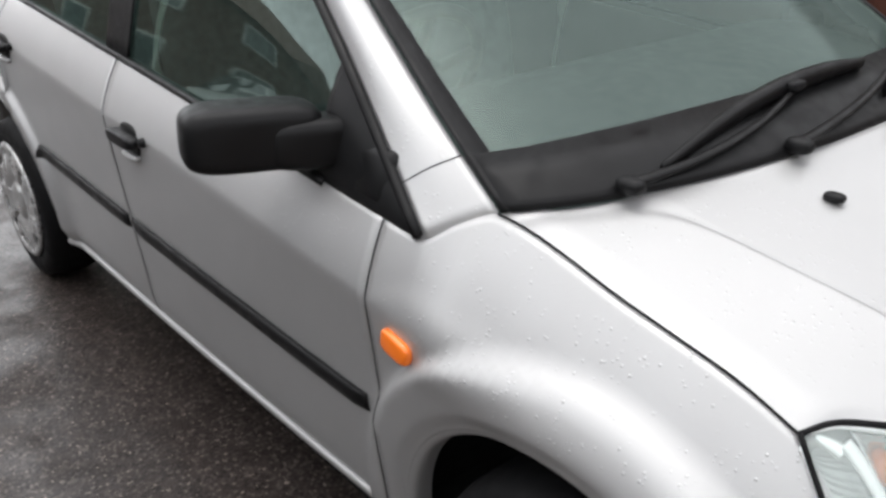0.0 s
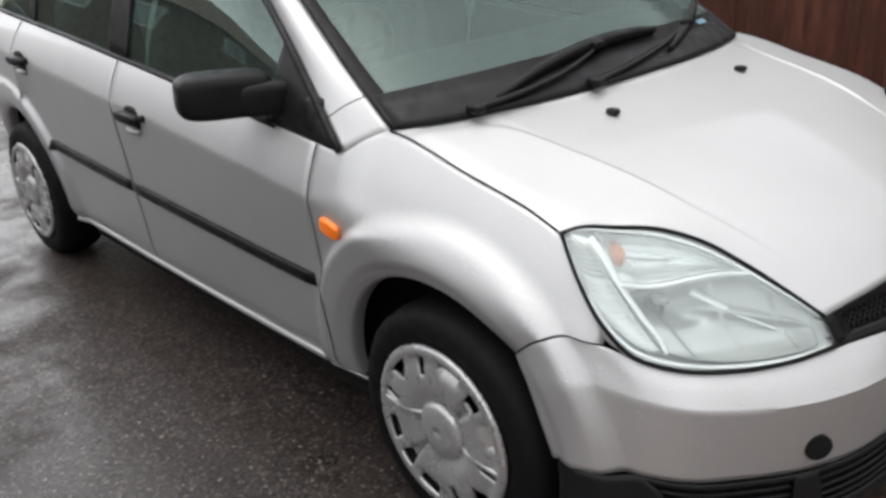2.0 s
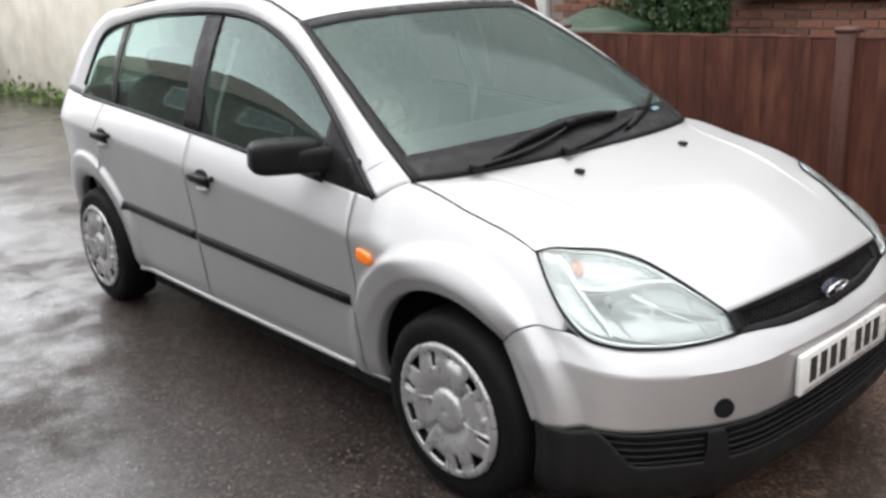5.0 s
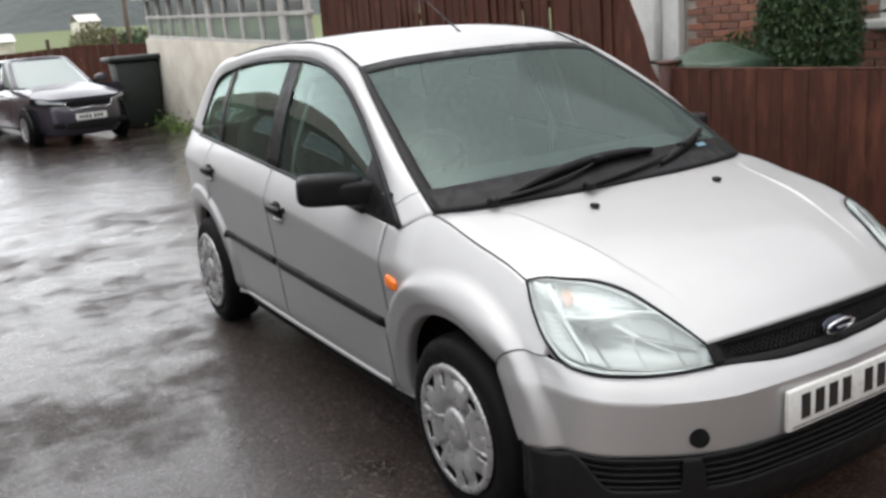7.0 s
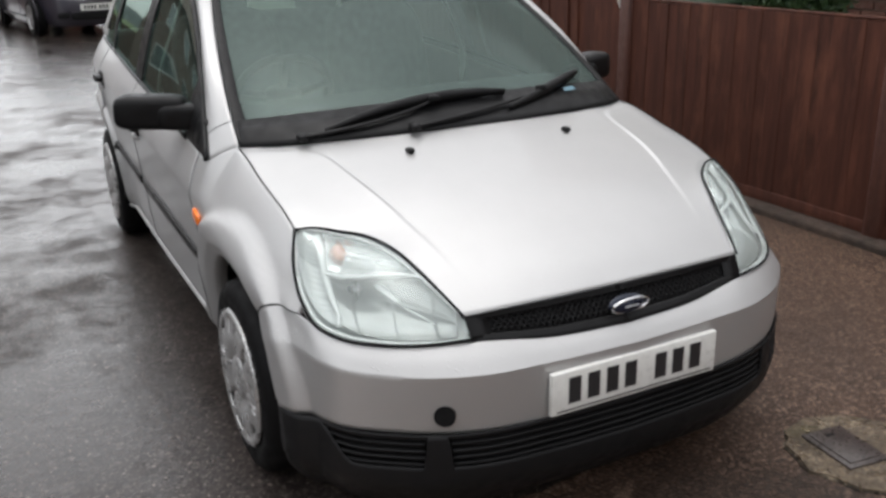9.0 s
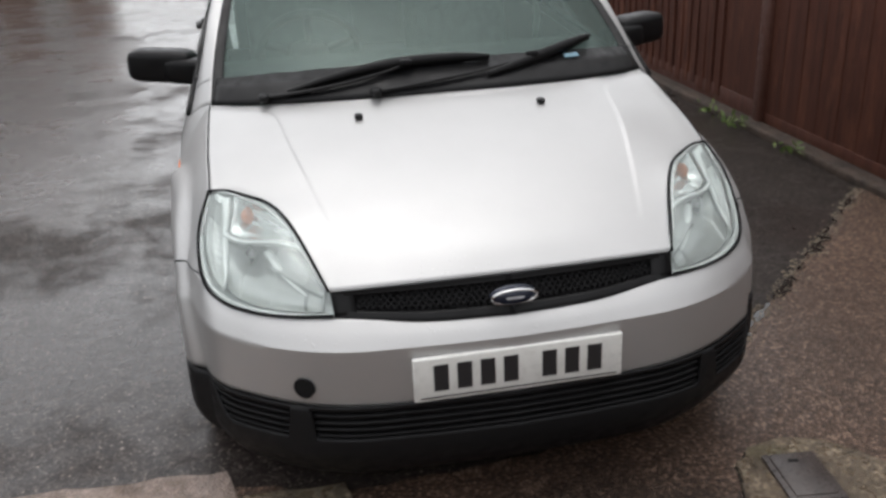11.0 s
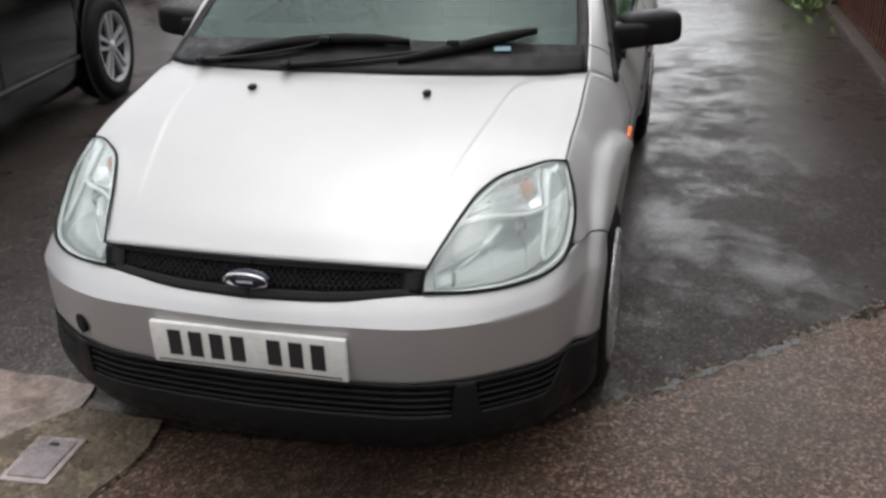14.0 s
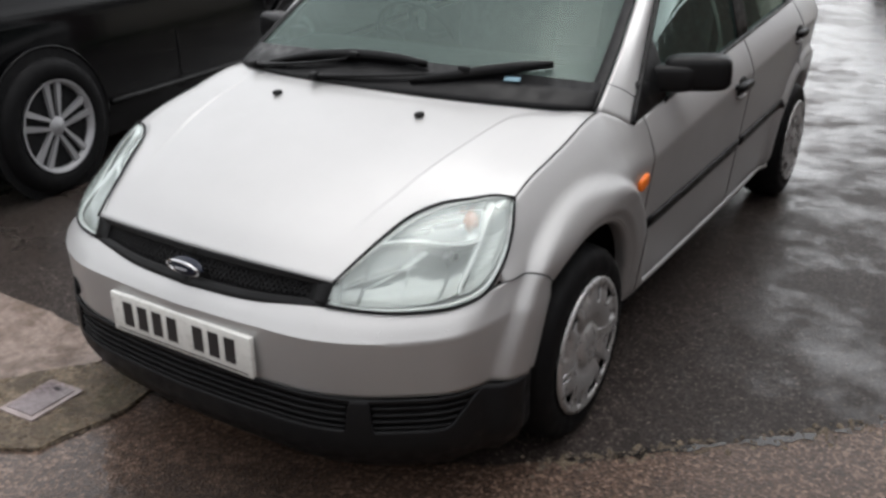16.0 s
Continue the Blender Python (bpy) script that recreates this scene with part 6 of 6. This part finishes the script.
part("wall", tilted(box_bm((0.22, 8.4, 1.50), (0.11, 12.5, 0.75), 0.01)), RENDERED, lean)
part("end_wall", box_bm((2.4, 0.22, 1.50), (1.42, 16.59, 0.75), 0.01), RENDERED, lean)
PANE_PALE = Mat("pale_pane", (0.17, 0.22, 0.20), 0.14, 0.0, Coat_Weight=0.8).m
PANE_DIM = Mat("dim_pane", (0.085, 0.09, 0.088), 0.14, 0.0, Coat_Weight=0.5).m
OLD_WHITE = m_rough("old_white_wood", (0.60, 0.585, 0.55), (0.44, 0.425, 0.39), 6, 0.6, 0.2, 0.003)
for y in np.arange(8.4, 16.8, 0.82):
    thick_ = 0.22 if abs(y - 12.5) < 0.4 or abs(y - 9.2) < 0.4 else 0.075
    part("glazing_bar", tilted(box_bm((0.07, thick_, 0.76), (0.10, y, 1.88), 0.006)), OLD_WHITE, lean)
for z in (1.525, 1.90, 2.25):
    part("glazing_rail", tilted(box_bm((0.09, 8.4, 0.055), (0.10, 12.5, z), 0.006)), OLD_WHITE, lean)
for y in np.arange(8.81, 16.3, 0.82):
    for z in (1.715, 2.075):
        part("pane", tilted(box_bm((0.01, 0.76, 0.33), (0.11, y, z), 0.0)), PANE_PALE if z < 2 else PANE_DIM, lean, "", False)
for y in np.arange(8.4, 16.8, 0.82):
    tube("roof_bar", [(0.10, y, 2.28 + rise_to(y)), (2.4, y, 3.1)], 0.03, OLD_WHITE, lean, n=6)
mesh("lean_roof", [(0.02, 8.3, 2.27 + rise_to(8.3)), (0.02, 16.8, 2.27 + rise_to(16.8)), (2.5, 16.8, 3.12), (2.5, 8.3, 3.12)], [(0, 1, 2, 3)], PANE_PALE, lean, "", False)
sheet("roof_edge", [[(-0.14 + 0.20 * v, y, 2.27 + rise_to(y) + 0.075 * v + 0.035 * math.sin(y * 2 * math.pi / 0.20)) for v in (0, 0.5, 1)] for y in np.arange(8.2, 16.9, 0.033)], OLD_WHITE, lean, "corrugated white roof edge", 1, 0.006, (0.2, 12, 1))
lw = thing("weeds", (2.1, 12.3, 0), "patch of green weeds at the wall foot", "weeds", kind="stuff")
leaves("foliage", 900, lambda r: (r.gauss(0, 0.12), r.uniform(-4.0, 4.2), abs(r.gauss(0, 0.12))), 0.05, LEAF_LIGHT, lw, "", 9)
w2 = thing("weeds", (2.28, 2.4, 0), "small weeds growing at the fence foot", "weeds", kind="stuff")
leaves("foliage", 90, lambda r: (r.gauss(0, 0.05), r.choice((-0.6, 0.0, 0.1, 0.4)) + r.gauss(0, 0.05), 0.03 + abs(r.gauss(0, 0.03))), 0.022, LEAF_LIGHT, w2, "", 10)
w3 = thing("weeds", (2.2, 8.0, 0), "green weeds where fence meets wall", "weeds", kind="stuff")
leaves("foliage", 700, lambda r: (r.gauss(0, 0.14), r.gauss(0, 0.7), abs(r.gauss(0, 0.16))), 0.05, LEAF_LIGHT, w3, "", 11)

# dark bin by the wall corner
bin_ = thing("bin", (1.80, 16.2, 0), "large dark green plastic bin by the wall corner", "bin")
_b = box_bm((0.82, 0.80, 1.28), (0, 0, 0.66), 0.05)
for v_ in _b.verts:
    v_.co.x *= 0.80 + 0.20 * min(1, v_.co.z / 1.28)
    v_.co.y *= 0.84 + 0.16 * min(1, v_.co.z / 1.28)
part("body", _b, DARK_BIN, bin_)
part("lid", box_bm((1.00, 0.96, 0.11), (-0.03, -0.01, 1.35), 0.045), DARK_BIN, bin_)
tube("lid_handle", [(-0.3, -0.47, 1.33), (0.3, -0.47, 1.33)], 0.02, DARK_BIN, bin_, n=6)

# ---- house behind the fence ----
house = thing("house", (5.0, 0, 0), "red brick house with white-painted trim", "house", kind="structure")
part("wall", box_bm((0.25, 10.1, 3.1), (0.14, -2.15, 1.55), 0.0), MORTAR, house, "", False)
part("tall_wall", box_bm((0.25, 2.90, 5.4), (0.14, 4.35, 2.7), 0.0), MORTAR, house, "", False)
mesh("roof", [(-0.35, -7.4, 3.1), (-0.35, 2.9, 3.1), (3.6, 2.9, 4.7), (3.6, -7.4, 4.7), (-0.35, -7.4, 3.0), (-0.35, 2.9, 3.0), (3.6, 2.9, 4.6), (3.6, -7.4, 4.6)], [(0, 1, 2, 3), (7, 6, 5, 4), (0, 4, 5, 1), (1, 5, 6, 2), (2, 6, 7, 3), (3, 7, 4, 0)], ROOF_TILE, house, "", False)
mesh("gable_roof", [(-0.25, 2.6, 5.2), (-0.25, 4.4, 7.0), (-0.25, 6.2, 5.2), (6.0, 2.6, 5.2), (6.0, 4.4, 7.0), (6.0, 6.2, 5.2), (-0.25, 4.4, 5.2), (6.0, 4.4, 5.2)], [(0, 1, 4, 3), (1, 2, 5, 4), (0, 6, 1), (6, 2, 1), (3, 4, 7), (7, 4, 5), (0, 3, 7, 6), (6, 7, 5, 2)], ROOF_TILE, house, "", False)
part("side_wall", box_bm((3.0, 0.25, 5.3), (1.6, 3.05, 2.65), 0.0), MORTAR, house, "", False)
part("end_wall", box_bm((3.0, 0.25, 5.3), (1.6, 5.85, 2.65), 0.0), RENDERED, house, "", False)
part("white_pier", box_bm((0.10, 0.95, 4.1), (-0.04, 5.235, 2.05), 0.01), WHITE, house)
tube("downpipe", [(-0.13, 5.02, 0), (-0.13, 5.02, 4.1)], 0.04, WHITE, house, n=10)
win_ = new("window")
win_.parent = house
for (sy, sz, cy, cz) in ((1.5, 0.09, 1.75, 1.30), (1.5, 0.09, 1.75, 2.6), (0.09, 1.3, 1.04, 1.95), (0.09, 1.3, 2.46, 1.95), (0.07, 1.3, 1.75, 1.95)):
    part("window_frame", box_bm((0.10, sy, sz), (-0.02, cy, cz), 0.008), WHITE, win_)
part("window_sill", box_bm((0.22, 1.7, 0.08), (-0.06, 1.75, 1.22), 0.012), WHITE, win_)
for cy in (1.40, 2.10):
    box("pane", (0.01, 0.64, 1.22), (0.0, cy, 1.95), PANE, win_)
# things in the front garden
lid = thing("garden_bin", (3.35, 2.83, 0), "green plastic bin with a domed lid behind the fence", "bin")
part("body", box_bm((0.55, 0.50, 1.0), (0, 0, 0.5), 0.04), GREEN_LID, lid)
lid_ = [[(a_ * 0.30 * k_, b_ * 0.30 * k_, z_) for a_, b_ in ((-1, -1), (1, -1), (1, 1), (-1, 1))] for k_, z_ in ((1.0, 0.995), (1.0, 1.05), (0.86, 1.075), (0.18, 1.20))]
tower("lid", [q_[::-1] for q_ in lid_], GREEN_LID, lid, "peaked green lid")
box("handle", (0.10, 0.30, 0.03), (-0.30, 0.24, 1.08), DARK_BIN, lid, "", 0.01)
bush("bush", (4.2, 2.63, 0), (0.40, 0.385, 1.35), 34000, 0.024, LEAF, "dense dark green conifer bush behind the fence", 5)
bush("bush", (4.3, 3.4, 0), (0.4, 0.45, 0.62), 3500, 0.035, LEAF, "low dark green shrub beside the house", 6)

# ---- houses across the yard ----
far_house = thing("far_house", (-9.9, 13.8, 0), "dark brick house with a tiled roof across the yard", "house", kind="structure")
far_house.rotation_euler[2] = -math.atan2(5.0, 12.8)
part("wall", box_bm((5.0, 14.0, 5.0), (-2.5, 6.6, 2.5), 0.0), DARK_BRICK, far_house, "", False)
mesh("roof", [(0.3, -0.7, 4.9), (0.3, 13.9, 4.9), (-2.5, 13.9, 7.2), (-2.5, -0.7, 7.2), (-5.3, 13.9, 4.9), (-5.3, -0.7, 4.9)], [(0, 1, 2, 3), (3, 2, 4, 5), (0, 3, 5), (1, 4, 2)], ROOF_TILE, far_house, "", False)
for y in (1.4, 4.4, 7.4, 10.4):
    for z in (1.4, 3.9):
        w_ = new("window")
        w_.parent = far_house
        box("window_frame", (0.06, 1.30, 1.20), (0.02, y, z), WHITE, w_)
        box("pane", (0.02, 1.14, 1.04), (0.05, y, z), PANE, w_)
# ---- distance ----
field = mesh("field", [(-120, 36, 0.02), (120, 36, 0.02), (160, 70, 1.6), (160, 120, 4.5), (-160, 120, 4.5), (-160, 70, 1.6)], [(0, 1, 2, 5), (5, 2, 3, 4)], GRASS, None, "", False)
tagged(field, "rough green grass field beyond the yard", "field", kind="structure")
ff = thing("far_fence", (0, 33, 0), "low brown timber fence at the end of the yard", "fence", kind="structure")
for i in range(60):
    b = box("panel_board", (0.30, 0.03, 1.75 + 0.1 * math.sin(i * 0.35)), (-9 + i * 0.31, 0, 0.88), FENCE, ff)
for i in range(9):
    box("post", (0.12, 0.12, 2.1), (-9 + i * 2.3, -0.06, 1.05), FENCE_POST, ff)
for i, (x, y, s_) in enumerate(((5.2, 39, 1.25), (6.9, 39.5, 1.1), (8.4, 39, 1.25), (10.2, 40, 1.3))):
    bush("shrub", (x, y, 0), (1.0 * s_, 1.0, 1.12 * s_), 3200, 0.085, LEAF if i % 2 else LEAF_OLIVE, "green shrub beyond the yard fence", 30 + i, "shrub")


def shed(x, y, z, w, h):
    """A low white shed with a shallow ridged roof."""
    b = thing("far_shed", (x, y, z), "low shed with a pale roof in the field", "shed", "sheds in the field")
    part("wall", box_bm((w, 2.4, h), (0, 0, h / 2), 0.0), RENDERED, b, "", False)
    mesh("roof", [(-w * 0.55, -1.4, h - 0.05), (w * 0.55, -1.4, h - 0.05), (w * 0.55, 0, h + 0.35), (-w * 0.55, 0, h + 0.35), (w * 0.55, 1.4, h - 0.05), (-w * 0.55, 1.4, h - 0.05)], [(0, 1, 2, 3), (3, 2, 4, 5)], OLD_WHITE, b, "", False)


shed(1.4, 45, 0.45, 2.2, 1.90)
shed(6.1, 46, 0.5, 1.0, 2.55)
pole = tube("pole", [(6.3, 37.5, 0), (6.3, 37.5, 2.2), (6.32, 37.5, 3.8)], [0.11, 0.10, 0.09], BARK, None, n=8)
tagged(pole, "weathered timber pole beyond the yard fence", "pole")
# plain terrace added unseen across the street, behind the walk; it blocks low sky
terrace = thing("terrace", (0, -15, 0), "plain brick terrace added out of view across the street", "house", kind="structure")
part("wall", box_bm((44, 0.4, 5.0), (0, 0, 2.5), 0.0), MORTAR, terrace, "", False)
mesh("roof", [(-22.4, 0.6, 4.9), (22.4, 0.6, 4.9), (22.4, -4.0, 7.4), (-22.4, -4.0, 7.4), (-22.4, 0.6, 4.8), (22.4, 0.6, 4.8), (22.4, -4.0, 7.3), (-22.4, -4.0, 7.3)], [(0, 1, 2, 3), (7, 6, 5, 4), (0, 4, 5, 1), (1, 5, 6, 2), (2, 6, 7, 3), (3, 7, 4, 0)], ROOF_TILE, terrace, "", False)
# wooded hill in mist
HILL = m_rough("misty_wooded_hill", (0.060, 0.070, 0.068), (0.085, 0.097, 0.094), 0.06, 1.0, 0.6, 1.0)
rows = []
for i in range(60):
    x = -260 + i * 9
    rows.append([(x, 118 + 55 * k / 5 + 6 * math.sin(i * 0.7), 3.5 + (5 + 19 * smooth(-8, 30, x) + 5 * noise.noise(Vector((i * 0.17, 2.0, 0))) + 2.5 * noise.noise(Vector((i * 0.9, 5.0, 0)))) * math.sin(math.pi / 2 * k / 5) + 1.2 * noise.noise(Vector((i * 1.7, k * 2.1, 0)))) for k in range(6)])
hill = sheet("hill", rows, HILL, None, "", 1, 0, (0, 300, -200))
tagged(hill, "wooded hillside far off in rain mist", "hill", kind="structure")
# bricks of the house wall that show above the fence
brick_me = bpy.data.meshes.new("brick")
_bm = box_bm((0.022, 0.213, 0.064), (0, 0, 0), 0.003, 1)
_bm.to_mesh(brick_me)
_bm.free()
brick_me.materials.append(BRICK)
rb = random.Random(4)
for r_ in range(17):
    z = 0.82 + 0.075 * r_
    for c_ in range(20):
        y = 0.55 + 0.225 * c_ + (0.1125 if r_ % 2 else 0)
        if y > 4.68 or (0.95 < y + 0.1 and y - 0.1 < 2.55 and z > 1.15):
            continue
        b = new("brick", brick_me)
        b.parent = house
        b.location = (0.006 + rb.uniform(-0.003, 0.002), y, z)
